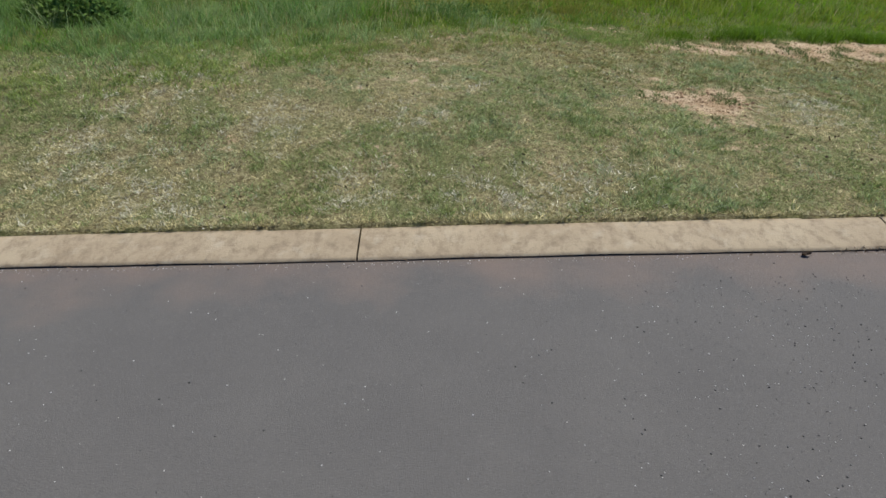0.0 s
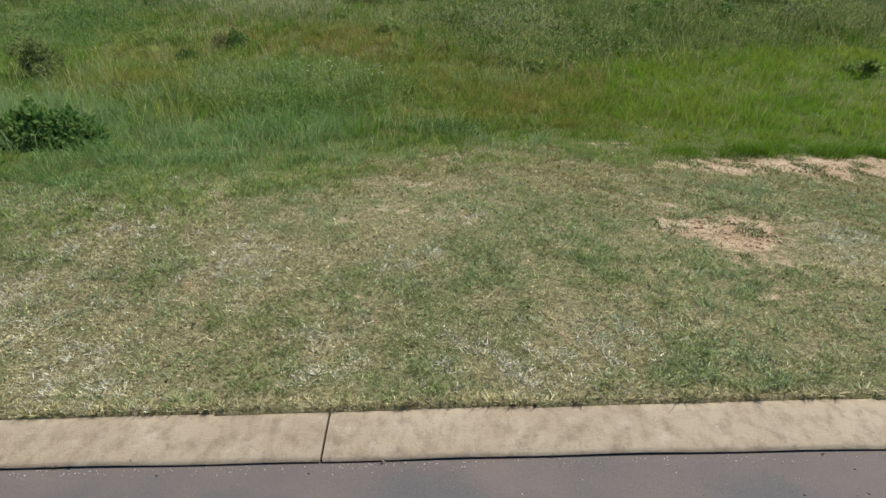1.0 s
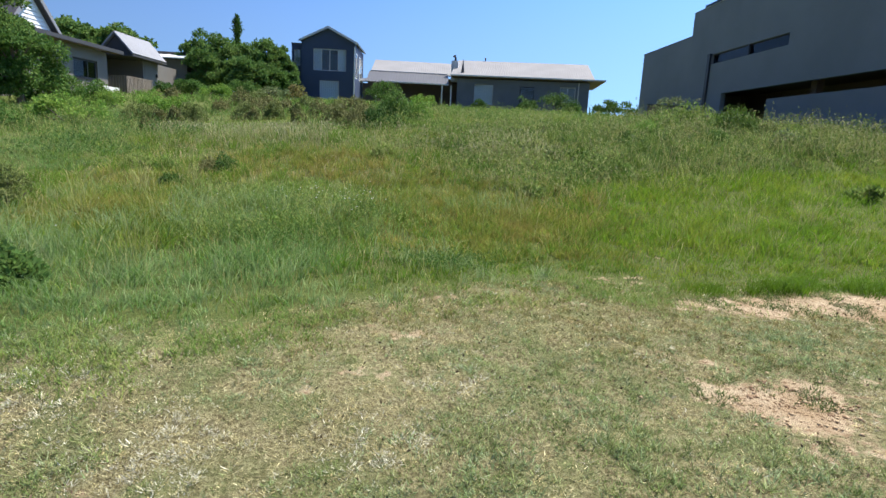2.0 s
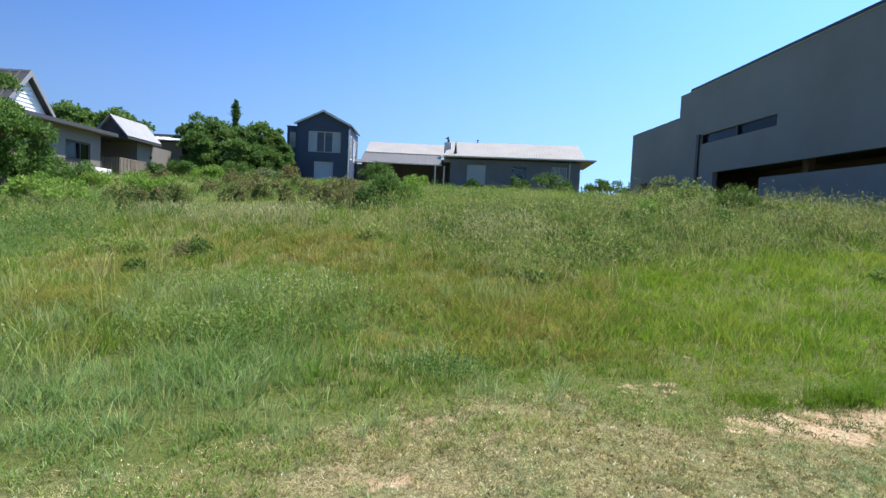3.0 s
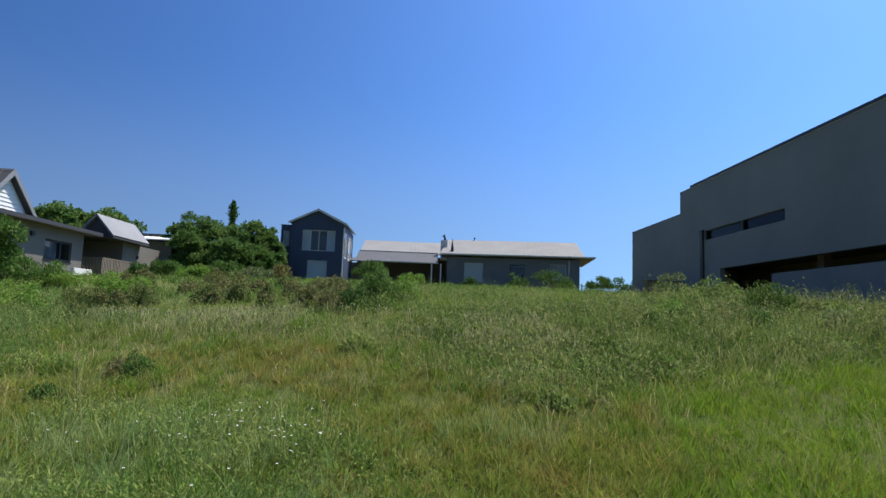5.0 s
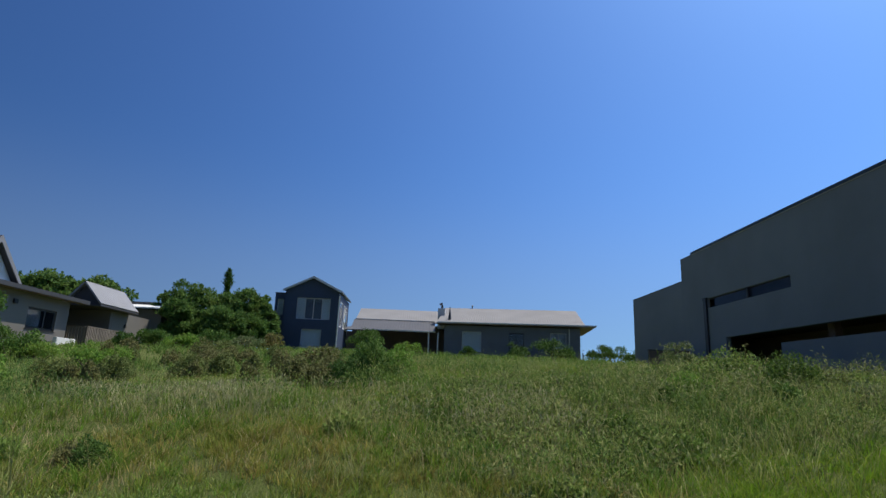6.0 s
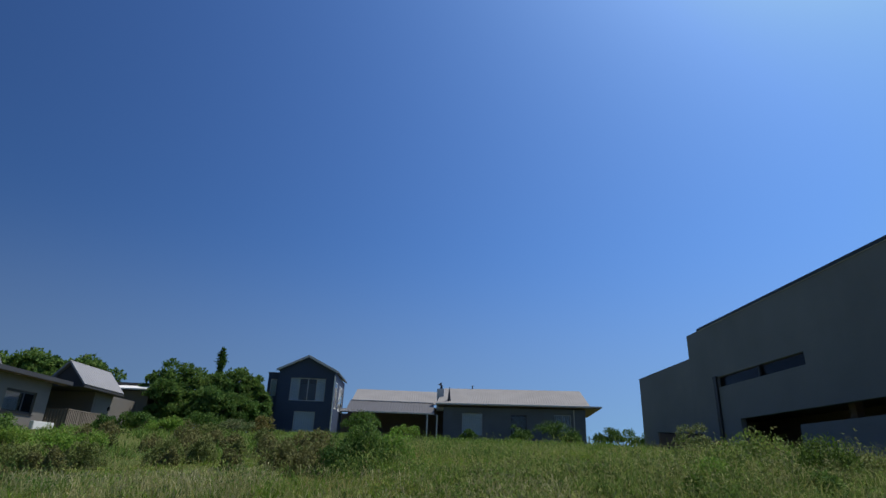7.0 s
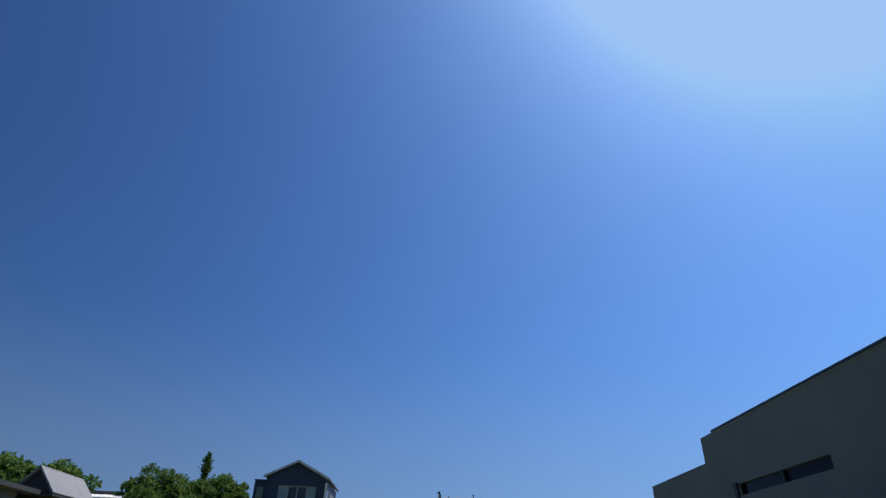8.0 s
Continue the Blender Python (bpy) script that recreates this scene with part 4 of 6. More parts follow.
def shrub(name, label, x, y, rx, ry, height, leaves, size, material, seed, upright=0.3, narrow=0.45, clumps=16, category="shrub", group="shrubs of the plot", base=None, clump_size=0.34, core=0.25):
    rng = np.random.default_rng(seed)
    z0 = float(ground_z(x, y)) if base is None else base
    a, r = rng.uniform(0, 2 * np.pi, clumps), np.sqrt(rng.uniform(0, 1, clumps))
    hz = rng.uniform(0.25, 1.0, clumps) * np.sqrt(np.clip(1.05 - r ** 2 * 0.8, 0.1, 1))
    blobs = np.stack([x + rx * 0.8 * r * np.cos(a), y + ry * 0.8 * r * np.sin(a), z0 + height * 0.82 * hz], -1)
    radii = clump_size * np.minimum(rx, height) * rng.uniform(0.6, 1.15, clumps)
    bush = thing(name, label, category, (x, y, z0), group)
    rows = []
    for b in blobs[:10]:
        foot = np.array([x + (b[0] - x) * 0.25, y + (b[1] - y) * 0.25, z0 - 0.05])
        rows.append((foot, b, 0.02 + 0.012 * height, 0.008, 6))
    mesh_part("stem", join_tubes("stem", rows), BARK, bush)
    pts, out = blob_points(rng, blobs, radii, leaves, core)
    pts[:, 2] = np.maximum(pts[:, 2], z0 + 0.03)
    mesh_part("foliage", leaf_mesh("foliage", rng, pts, size, upright, narrow, out), material, bush)
    return bush


def mound(name, label, x, y, radius, height, sprigs, size, material, seed, domes=4, category="shrub", group="heath mounds of the plot", narrow=0.42):
    """A dense bush of a few domes, clad in short sprigs that stand out from its skin."""
    rng = np.random.default_rng(seed)
    z0 = float(ground_z(x, y))
    bush = thing(name, label, category, (x, y, z0), group)
    a = rng.uniform(0, 2 * np.pi) + np.arange(domes) * 2.4
    off = radius * 0.5 * np.sqrt(np.arange(domes) / max(1, domes - 1))
    centres = np.stack([x + off * np.cos(a), y + off * np.sin(a), np.full(domes, z0)], -1)
    rad = radius * rng.uniform(0.5, 0.75, domes)
    high = height * np.concatenate([[1.0], rng.uniform(0.6, 0.92, domes - 1)])
    k = rng.choice(domes, sprigs, p=rad ** 2 / np.sum(rad ** 2))
    d = rng.normal(size=(sprigs, 3))
    d[:, 2] = np.abs(d[:, 2]) - 0.15
    d /= np.linalg.norm(d, axis=1, keepdims=True)
    skin = rng.uniform(0.84, 1.0, (sprigs, 1)) * (1 + 0.09 * np.sin(5 * d[:, :1] + 3 * d[:, 1:2] + seed) + 0.05 * np.sin(13 * d[:, 1:2] + 9 * d[:, 2:] + seed))
    pts = centres[k] + d * skin * np.stack([rad[k], rad[k], high[k] * 0.93], -1)
    pts[:, 2] = np.maximum(pts[:, 2], z0 + 0.02)
    rows = [((x, y, z0 - 0.05), c + np.array([0, 0, 0.55 * h]), 0.02, 0.008, 5) for c, h in zip(centres, high)]
    mesh_part("stem", join_tubes("stem", rows), BARK, bush)
    mesh_part("foliage", leaf_mesh("foliage", rng, pts, size, 0.35, narrow, d, 0.4), material, bush)
    return bush


def tree(name, label, x, y, height, crown, material, seed, leaves=9000, size=0.22, base=None, trunk=0.16, low=0.35, flat=0.8, group="garden trees"):
    rng = np.random.default_rng(seed)
    z0 = float(ground_z(x, y)) if base is None else base
    t = thing(name, label, "tree", (x, y, z0), group)
    top = np.array([x + rng.uniform(-0.3, 0.3), y, z0 + height * 0.6])
    rows = [((x, y, z0 - 0.15), top, trunk, trunk * 0.5, 9)]
    clumps = 64
    cz = z0 + height * (low + 1) / 2
    d = rng.normal(size=(clumps, 3))
    d /= np.linalg.norm(d, axis=1, keepdims=True)
    r = rng.uniform(0.35, 0.92, (clumps, 1))
    blobs = np.array([x, y, cz]) + d * r * np.array([crown, crown, height * (1 - low) / 2 * flat * 1.15])
    radii = crown * rng.uniform(0.15, 0.33, clumps)
    start = np.array([x, y, z0 + height * 0.3])
    for b in blobs:
        foot = start + (top - start) * rng.uniform(0, 1)
        rows.append((foot, b, trunk * 0.3, trunk * 0.08, 6))
    mesh_part("trunk", join_tubes("trunk", rows), BARK, t)
    pts, out = blob_points(rng, blobs, radii, leaves)
    mesh_part("crown", leaf_mesh("crown", rng, pts, size, 0.2, 0.55, out * 0.7), material, t)
    return t


tree("garden_tree", "leafy green garden tree beside the beige house", -19.5, 26.8, 5.7, 2.1, LEAF_MID, 11, 19000, 0.15, low=0.3, flat=1.0)
tree("garden_tree", "low leafy green garden tree beside the beige house", -17.2, 26.5, 3.2, 1.8, LEAF_MID, 12, 14000, 0.14, low=0.0, flat=1.0)
for k, (x, y, h, c) in enumerate([(-34.5, 61, 7.2, 3.2), (-31.0, 62, 6.6, 2.6), (-38.5, 60, 6.5, 3.0), (-36.6, 62, 6.7, 2.7), (-32.8, 61, 6.5, 2.5)]):
    tree("background_tree", "rounded dark green tree behind the roofs", x, y, h * 0.96, c, LEAF_HEDGE, 20 + k, 7000, 0.35, low=0.2)
for k, (x, y, h, c) in enumerate([(-20.4, 55.5, 4.9, 2.1), (-18.3, 56.5, 4.7, 2.6), (-15.6, 57.0, 4.5, 2.1), (-15.4, 59.5, 4.4, 1.5), (-19.8, 53.0, 3.3, 1.8), (-16.5, 53.5, 3.0, 2.0), (-17.2, 57.5, 4.2, 2.0), (-14.9, 57.6, 4.1, 1.4), (-15.9, 56.0, 4.0, 1.5), (-13.9, 57.2, 3.9, 1.3), (-21.7, 55.6, 4.1, 1.4), (-14.2, 58.6, 4.0, 1.3), (-17.0, 56.0, 4.3, 1.5)]):
    tree("hedge_tree", "dense dark green broadleaf tree in a screen of trees", x, y, h * 1.1, c, LEAF_HEDGE, 40 + k, 8000, 0.24, low=0.05, flat=1.0, group="screen of trees")

# tall narrow conifer far behind
rng = np.random.default_rng(77)
px, py, pz = -35.5, 110.0, 5.1
pine = thing("norfolk_pine", "tall narrow dark conifer with tiered branches", "tree", (px, py, pz))
rows = [((px, py, pz - 0.2), (px, py, 20.6), 0.28, 0.03, 9)]
pts = []
for k in range(24):
    s = k / 23
    z = pz + 4.0 + 11.6 * s + rng.uniform(-0.12, 0.12)
    reach = (1.6 - 1.0 * s) * rng.uniform(0.65, 1.1) * (0.55 if 0.62 < s < 0.74 else 1.0) * (1.25 if 0.8 < s < 0.94 else 1.0)
    if k == 23:
        reach = 0.2
    for b in range(6):
        ang = b * 2 * np.pi / 6 + k * 0.7 + rng.uniform(-0.2, 0.2)
        long = reach * rng.uniform(0.7, 1.15)
        foot = np.array([px, py, z])
        tip = foot + np.array([long * np.cos(ang), long * np.sin(ang), 0.35 * rng.uniform(0.2, 1.2)])
        rows.append((foot, tip, 0.05, 0.015, 5))
        pts.append(foot + (tip - foot) * rng.uniform(0.1, 1.05, (42, 1)) + rng.normal(size=(42, 3)) * np.array([0.10, 0.10, 0.17]))
mesh_part("trunk", join_tubes("trunk", rows), BARK, pine)
mesh_part("crown", leaf_mesh("crown", rng, np.concatenate(pts), 0.42, 0.6, 0.35), LEAF_DARK, pine)

PLOT_SHRUBS = [  # x, y, rx, ry, height, leaves, leaf size, material, label
    (-11.5, 20.5, 1.2, 1.0, 0.9, 6000, 0.10, LEAF_LIGHT, "bright green leafy shrub in tall grass"),
    (-13.5, 19.0, 1.4, 1.2, 1.0, 7000, 0.10, LEAF_MID, "green leafy shrub in tall grass"),
    (-11.2, 26.0, 1.1, 0.9, 1.0, 6000, 0.10, LEAF_LIGHT, "bright green leafy shrub in tall grass"),
    (-6.4, 10.2, 0.46, 0.34, 0.66, 6000, 0.04, HEATH_OLIVE, "small brown twiggy bush in grass"),
    (14.2, 36.0, 1.0, 0.9, 1.75, 6000, 0.12, LEAF_GREY, "grey-green shrub near the charcoal wall"),
    (16.2, 37.5, 1.2, 1.0, 0.9, 5000, 0.12, LEAF_BROWN, "brownish shrub near the charcoal wall"),
    (12.2, 58.5, 1.8, 1.2, 1.75, 6500, 0.16, LEAF_DARK, "dark green clipped shrub before the long wing"),
    (9.2, 59.0, 1.15, 0.95, 1.35, 5000, 0.16, LEAF_DARK, "dark green shrub before the long wing"),
    (13.6, 58.0, 0.9, 0.8, 0.95, 4000, 0.16, LEAF_MID, "green shrub before the long wing"),
    (17.5, 60.0, 1.2, 1.0, 1.3, 5000, 0.16, LEAF_DARK, "dark green shrub beside the side gate"),
    (19.0, 60.5, 1.3, 1.0, 1.55, 5000, 0.16, LEAF_MID, "green shrub beside the side gate"),
    (20.9, 60.0, 1.2, 1.0, 1.2, 5000, 0.16, LEAF_DARK, "dark green shrub beside the charcoal house"),
    (-14.6, 55.6, 1.5, 1.2, 2.6, 7000, 0.2, LEAF_MID, "tall green shrub in front of the screen of trees"),
    (-19.6, 54.4, 1.3, 1.0, 1.8, 5000, 0.19, LEAF_MID, "dense green shrub at the foot of the screen of trees"),
    (-17.9, 54.6, 1.3, 1.0, 1.7, 5000, 0.19, LEAF_MID, "dense green shrub at the foot of the screen of trees"),
    (-16.2, 54.9, 1.2, 1.0, 1.6, 5000, 0.19, LEAF_DARK, "dense dark green shrub at the foot of the screen of trees"),
    (-13.6, 56.4, 1.2, 1.0, 1.5, 5000, 0.19, LEAF_DARK, "dense dark green shrub beside the tower"),
    (-4.45, 57.0, 1.6, 1.2, 1.75, 7000, 0.16, LEAF_MID, "broad flat-topped green shrub before the veranda"),
    (-0.8, 58.0, 1.1, 0.9, 1.1, 4000, 0.16, LEAF_LIGHT, "light green shrub before the veranda"),
    (4.6, 59.0, 0.8, 0.7, 0.9, 3500, 0.16, LEAF_DARK, "dark green shrub before the long wing"),
    (-17.9, 41.2, 0.8, 0.7, 0.9, 4000, 0.14, LEAF_DARK, "dark green shrub beside the timber deck"),
    (-16.4, 42.0, 1.1, 1.0, 1.4, 6000, 0.14, LEAF_MID, "green shrub beside the timber deck"),
    (-14.6, 41.5, 1.2, 1.0, 1.0, 6000, 0.14, LEAF_LIGHT, "bright green shrub below the trees"),
    (-11.5, 50.0, 1.6, 1.2, 1.0, 5000, 0.15, LEAF_BROWN, "olive brown shrub below the tower"),
    (-12.4, 48.0, 1.3, 1.0, 1.0, 4000, 0.14, LEAF_GREY, "grey-green shrub below the tower"),
    (-17.7, 29.0, 1.2, 1.0, 1.8, 9000, 0.11, LEAF_MID, "leafy green shrub under the garden tree"),
    (-16.3, 29.3, 1.1, 0.9, 1.35, 7000, 0.11, LEAF_MID, "leafy green shrub beside the garden tree"),
    (-15.2, 29.0, 0.9, 0.8, 0.85, 5000, 0.10, LEAF_LIGHT, "light green shrub beside the garden tree"),
    (-18.8, 31.0, 1.2, 1.0, 1.6, 6000, 0.12, LEAF_DARK, "dark green shrub under the garden tree"),
    (9.25, 13.5, 0.34, 0.28, 0.34, 900, 0.09, WEED, "broad-leaved grey-green weed plant in grass"),
    (-15.0, 48.0, 1.5, 1.2, 1.3, 5000, 0.15, LEAF_MID, "green shrub below the trees"),
]
for k, (x, y, rx, ry, h, n, s, m, label) in enumerate(PLOT_SHRUBS):
    shrub("shrub", label, x, y, rx * 1.1, ry * 1.1, h * (1.1 if 18.5 < y < 30 else 1.0 if y < 50 else 1.25), int(n * (0.45 if y > 18 else 0.75)), s, m, 100 + k)

# patches of small heath mounds along the crest of the slope and beyond it
rng = np.random.default_rng(640)
HEATH = [  # x, y, radius, share of height to width
    (-10.26, 22.0, 0.42, 1.15), (-9.5, 21.6, 0.30, 1.2), (-8.29, 20.5, 0.31, 1.25), (-8.2, 21.5, 0.36, 1.2), (-9.0, 20.9, 0.24, 1.1), (-13.5, 29.7, 0.42, 1.2), (-14.8, 33.5, 0.38, 1.3),
    (-15.2, 36.3, 0.40, 1.3), (-13.2, 31.9, 0.40, 1.2), (-12.0, 30.4, 0.34, 1.1), (-8.44, 18.9, 0.18, 1.2), (-6.8, 22.9, 0.38, 1.25), (-7.26, 25.9, 0.40, 1.3), (-5.6, 22.5, 0.33, 1.3),
    (-6.2, 21.9, 0.24, 1.2), (-10.35, 33.7, 0.60, 1.2), (-9.65, 34.6, 0.54, 1.1), (-8.5, 32.0, 0.44, 1.1), (-4.6, 21.4, 0.27, 1.2), (-4.5, 24.9, 0.42, 1.3), (-5.3, 24.6, 0.30, 1.2),
    (-6.9, 29.3, 0.40, 1.2), (-3.1, 20.8, 0.25, 1.3), (-4.3, 28.7, 0.44, 1.2), (-3.5, 28.3, 0.48, 1.2), (-6.7, 32.9, 0.44, 1.1), (-9.8, 29.2, 0.36, 1.2), (-3.4, 22.4, 0.32, 1.3),
]
for x, y, w, tall in HEATH:
    brown = rng.uniform() < 0.5
    mound("heath_mound", "brownish dome-shaped heath mound in tall grass" if brown else "olive green dome-shaped heath mound in tall grass", x, y, w * 1.35, w * tall * 1.25 + 0.12,
          3600 if y < 26 else 1900, 0.052 if y < 26 else 0.08, HEATH_BROWN if brown else HEATH_OLIVE, int(rng.integers(1, 9999)), domes=2 + int(w > 0.35), narrow=0.6)
BUSHES = [  # x, y, radius, height, sprigs, sprig length, material, label
    (-1.15, 20.7, 0.72, 1.2, 8000, 0.07, LEAF_MID, "dark green domed bush in tall grass"),
    (-1.75, 20.2, 0.58, 0.80, 5200, 0.065, LEAF_DARK, "dark green domed bush in tall grass"),
    (-2.5, 20.1, 0.52, 0.66, 4000, 0.065, HEATH_BROWN, "olive brown domed bush in tall grass"),
    (-2.2, 20.9, 0.55, 0.78, 4000, 0.065, HEATH_BROWN, "olive brown domed bush in tall grass"),
    (-0.55, 21.1, 0.60, 0.92, 4500, 0.07, LEAF_LIGHT, "light green domed bush in tall grass"),
    (-1.35, 19.8, 0.42, 0.48, 2600, 0.06, LEAF_DARK, "low dark green bush in tall grass"),
    (-3.1, 20.9, 0.50, 0.62, 3400, 0.065, HEATH_BROWN, "brownish domed bush in tall grass"),
    (-4.28, 13.5, 0.30, 0.46, 2600, 0.05, LEAF_DARK, "small dark green bush in grass"),
    (-4.95, 12.5, 0.24, 0.26, 1300, 0.05, LEAF_DARK, "small dark tussock in grass"),
    (-4.75, 13.9, 0.24, 0.34, 1500, 0.05, HEATH_BROWN, "small brownish bush in grass"),
    (-5.7, 14.1, 0.36, 0.28, 1300, 0.05, WEED, "grey-green bush in grass"),
    (-6.4, 14.2, 0.42, 0.32, 1500, 0.05, WEED, "grey-green bush in grass"),
    (-4.25, 6.65, 0.38, 0.42, 4200, 0.07, LEAF_MID, "dark green feathery bush in grass"),
    (-3.86, 6.72, 0.32, 0.36, 3400, 0.07, LEAF_HEDGE, "dark green feathery bush in grass"),
    (8.1, 17.8, 0.50, 0.72, 4000, 0.06, LEAF_MID, "dark green bushy weed clump before the charcoal house"),
    (9.4, 19.4, 0.60, 0.85, 3800, 0.08, HEATH_OLIVE, "olive weed clump before the charcoal house"),
    (10.3, 18.4, 0.60, 0.75, 3800, 0.08, LEAF_GREY, "grey-green weed clump before the charcoal house"),
    (9.7, 20.2, 1.1, 1.2, 8000, 0.09, MEADOW_RANK, "dark tangled bush in the weedy band"),
    (10.6, 19.8, 0.70, 0.85, 4200, 0.08, HEATH_OLIVE, "brownish tangled bush in the weedy band"),
    (8.9, 21.6, 1.0, 1.25, 5600, 0.09, WEED, "olive green tangled bush in the weedy band"),
    (7.6, 20.4, 0.8, 0.95, 4000, 0.09, WEED, "olive green tangled bush in the weedy band"),
    (11.9, 20.6, 0.80, 0.80, 4000, 0.09, WEED, "grey-green tangled bush in the weedy band"),
    (5.6, 18.0, 0.55, 0.55, 2600, 0.08, MEADOW_RANK, "dark green weed clump in the weedy band"),
    (3.6, 15.4, 0.45, 0.42, 2000, 0.08, MEADOW_RANK, "dark green weed clump in the weedy band"),
    (1.95, 12.5, 0.32, 0.30, 900, 0.08, WEED, "grey-green weed clump in grass"),
    (-1.15, 15.3, 0.40, 0.34, 1200, 0.09, WEED, "grey-green weed clump in grass"),
    (4.3, 14.6, 0.34, 0.32, 1000, 0.08, WEED, "grey-green weed clump in grass"),
    (6.6, 19.3, 0.75, 0.72, 4400, 0.08, LEAF_LIGHT, "light green weed clump in tall grass"),
]
for k, (x, y, r, h, n, size, m, label) in enumerate(BUSHES):
    mound("bush", label, x, y, r, h, n, size, m, 700 + k, domes=5, group="shrubs of the plot")

# ---- grass
def blade_mesh(name, rng, x, y, height, width, lean, kink=0.55):
    """Tapered, bending blades rooted in the ground: two wide at the foot, one at the tip."""
    n = len(x)
    base = np.stack([x, y, ground_z(x, y) - 0.008], -1)
    a, b = rng.uniform(0, 2 * np.pi, n), rng.uniform(0, 2 * np.pi, n)
    u = np.stack([np.cos(a), np.sin(a), np.zeros(n)], -1) * (width * rng.uniform(0.7, 1.3, n) / 2)[:, None]
    v = np.stack([np.cos(b), np.sin(b), np.zeros(n)], -1) * (height * lean * rng.uniform(0.3, 1.7, n))[:, None]
    up = np.zeros((n, 3))
    up[:, 2] = height
    mid = base + up * kink + v * 0.3
    tip = base + up * rng.uniform(0.85, 1.0, (n, 1)) + v
    verts = np.stack([base - u, base + u, mid + u * 0.75, mid - u * 0.75, tip], 1).reshape(-1, 3)
    k = np.arange(n)[:, None] * 5
    return mesh_of(name, verts, [k + np.array([[0, 1, 2, 3]]), k + np.array([[3, 2, 4]])])


def strand_mesh(name, rng, x, y, height, width, lean):
    """Short mown strands: one bent sliver each."""
    n = len(x)
    base = np.stack([x, y, ground_z(x, y) - 0.004], -1)
    a, b = rng.uniform(0, 2 * np.pi, n), rng.uniform(0, 2 * np.pi, n)
    u = np.stack([np.cos(a), np.sin(a), np.zeros(n)], -1) * (width * rng.uniform(0.6, 1.4, n) / 2)[:, None]
    v = np.stack([np.cos(b), np.sin(b), np.zeros(n)], -1) * (height * lean * rng.uniform(0.2, 1.8, n))[:, None]
    tip = base + v
    tip[:, 2] = base[:, 2] + height
    verts = np.stack([base - u, base + u, tip + u * 0.35, tip - u * 0.35], 1).reshape(-1, 3)
    return mesh_of(name, verts, [np.arange(n * 4).reshape(n, 4)])


def tuft_values(me, rng, tufts, blades, corners):
    me.attributes.new("tuft", 'FLOAT', 'POINT').data.foreach_set("value", np.repeat(rng.uniform(0, 1, tufts), blades * corners).astype(np.float32))
    return me


def tussock_mesh(name, rng, cx, cy, blades, height, spread, width, lean, kink=0.55):
    """Tussocks: blades that fan out from a common foot. height and width: one value for each tussock."""
    m = len(cx)
    n = m * blades
    width = np.broadcast_to(width, (m,))
    a = rng.uniform(0, 2 * np.pi, n)
    r = np.abs(rng.normal(0, 1, n)) * np.repeat(spread * rng.uniform(0.6, 1.5, m), blades)
    x, y = np.repeat(cx, blades) + r * np.cos(a), np.repeat(cy, blades) + r * np.sin(a)
    h = np.repeat(height, blades) * rng.uniform(0.4, 1.15, n)
    base = np.stack([x, y, ground_z(x, y) - 0.008], -1)
    b, c = a + rng.normal(0, 0.7, n), rng.uniform(0, 2 * np.pi, n)
    u = np.stack([np.cos(c), np.sin(c), np.zeros(n)], -1) * (np.repeat(width, blades) * rng.uniform(0.6, 1.3, n) / 2)[:, None]
    v = np.stack([np.cos(b), np.sin(b), np.zeros(n)], -1) * (h * lean * rng.uniform(0.15, 1.7, n))[:, None]
    up = np.zeros((n, 3))
    up[:, 2] = h
    mid = base + up * kink + v * 0.3
    tip = base + up * rng.uniform(0.8, 1.0, (n, 1)) + v
    verts = np.stack([base - u, base + u, mid + u * 0.75, mid - u * 0.75, tip], 1).reshape(-1, 3)
    k = np.arange(n)[:, None] * 5
    return tuft_values(mesh_of(name, verts, [k + np.array([[0, 1, 2, 3]]), k + np.array([[3, 2, 4]])]), rng, m, blades, 5)


def turf_mesh(name, rng, cx, cy, strands, height, spread, width, lean):
    """Small tufts of mown turf: strands that splay from a common root."""
    m = len(cx)
    n = m * strands
    a = rng.uniform(0, 2 * np.pi, n)
    r = rng.uniform(0, 1, n) ** 0.5 * spread
    x, y = np.repeat(cx, strands) + r * np.cos(a), np.repeat(cy, strands) + r * np.sin(a)
    h = np.repeat(height, strands) * rng.uniform(0.5, 1.2, n)
    base = np.stack([x, y, ground_z(x, y) - 0.004], -1)
    b, c = a + rng.normal(0, 0.6, n), rng.uniform(0, 2 * np.pi, n)
    u = np.stack([np.cos(c), np.sin(c), np.zeros(n)], -1) * (width * rng.uniform(0.6, 1.4, n) / 2)[:, None]
    v = np.stack([np.cos(b), np.sin(b), np.zeros(n)], -1) * (h * lean * rng.uniform(0.2, 1.6, n))[:, None]
    tip = base + v
    tip[:, 2] = base[:, 2] + h
    verts = np.stack([base - u, base + u, tip + u * 0.4, tip - u * 0.4], 1).reshape(-1, 3)
    return tuft_values(mesh_of(name, verts, [np.arange(n * 4).reshape(n, 4)]), rng, m, strands, 4)


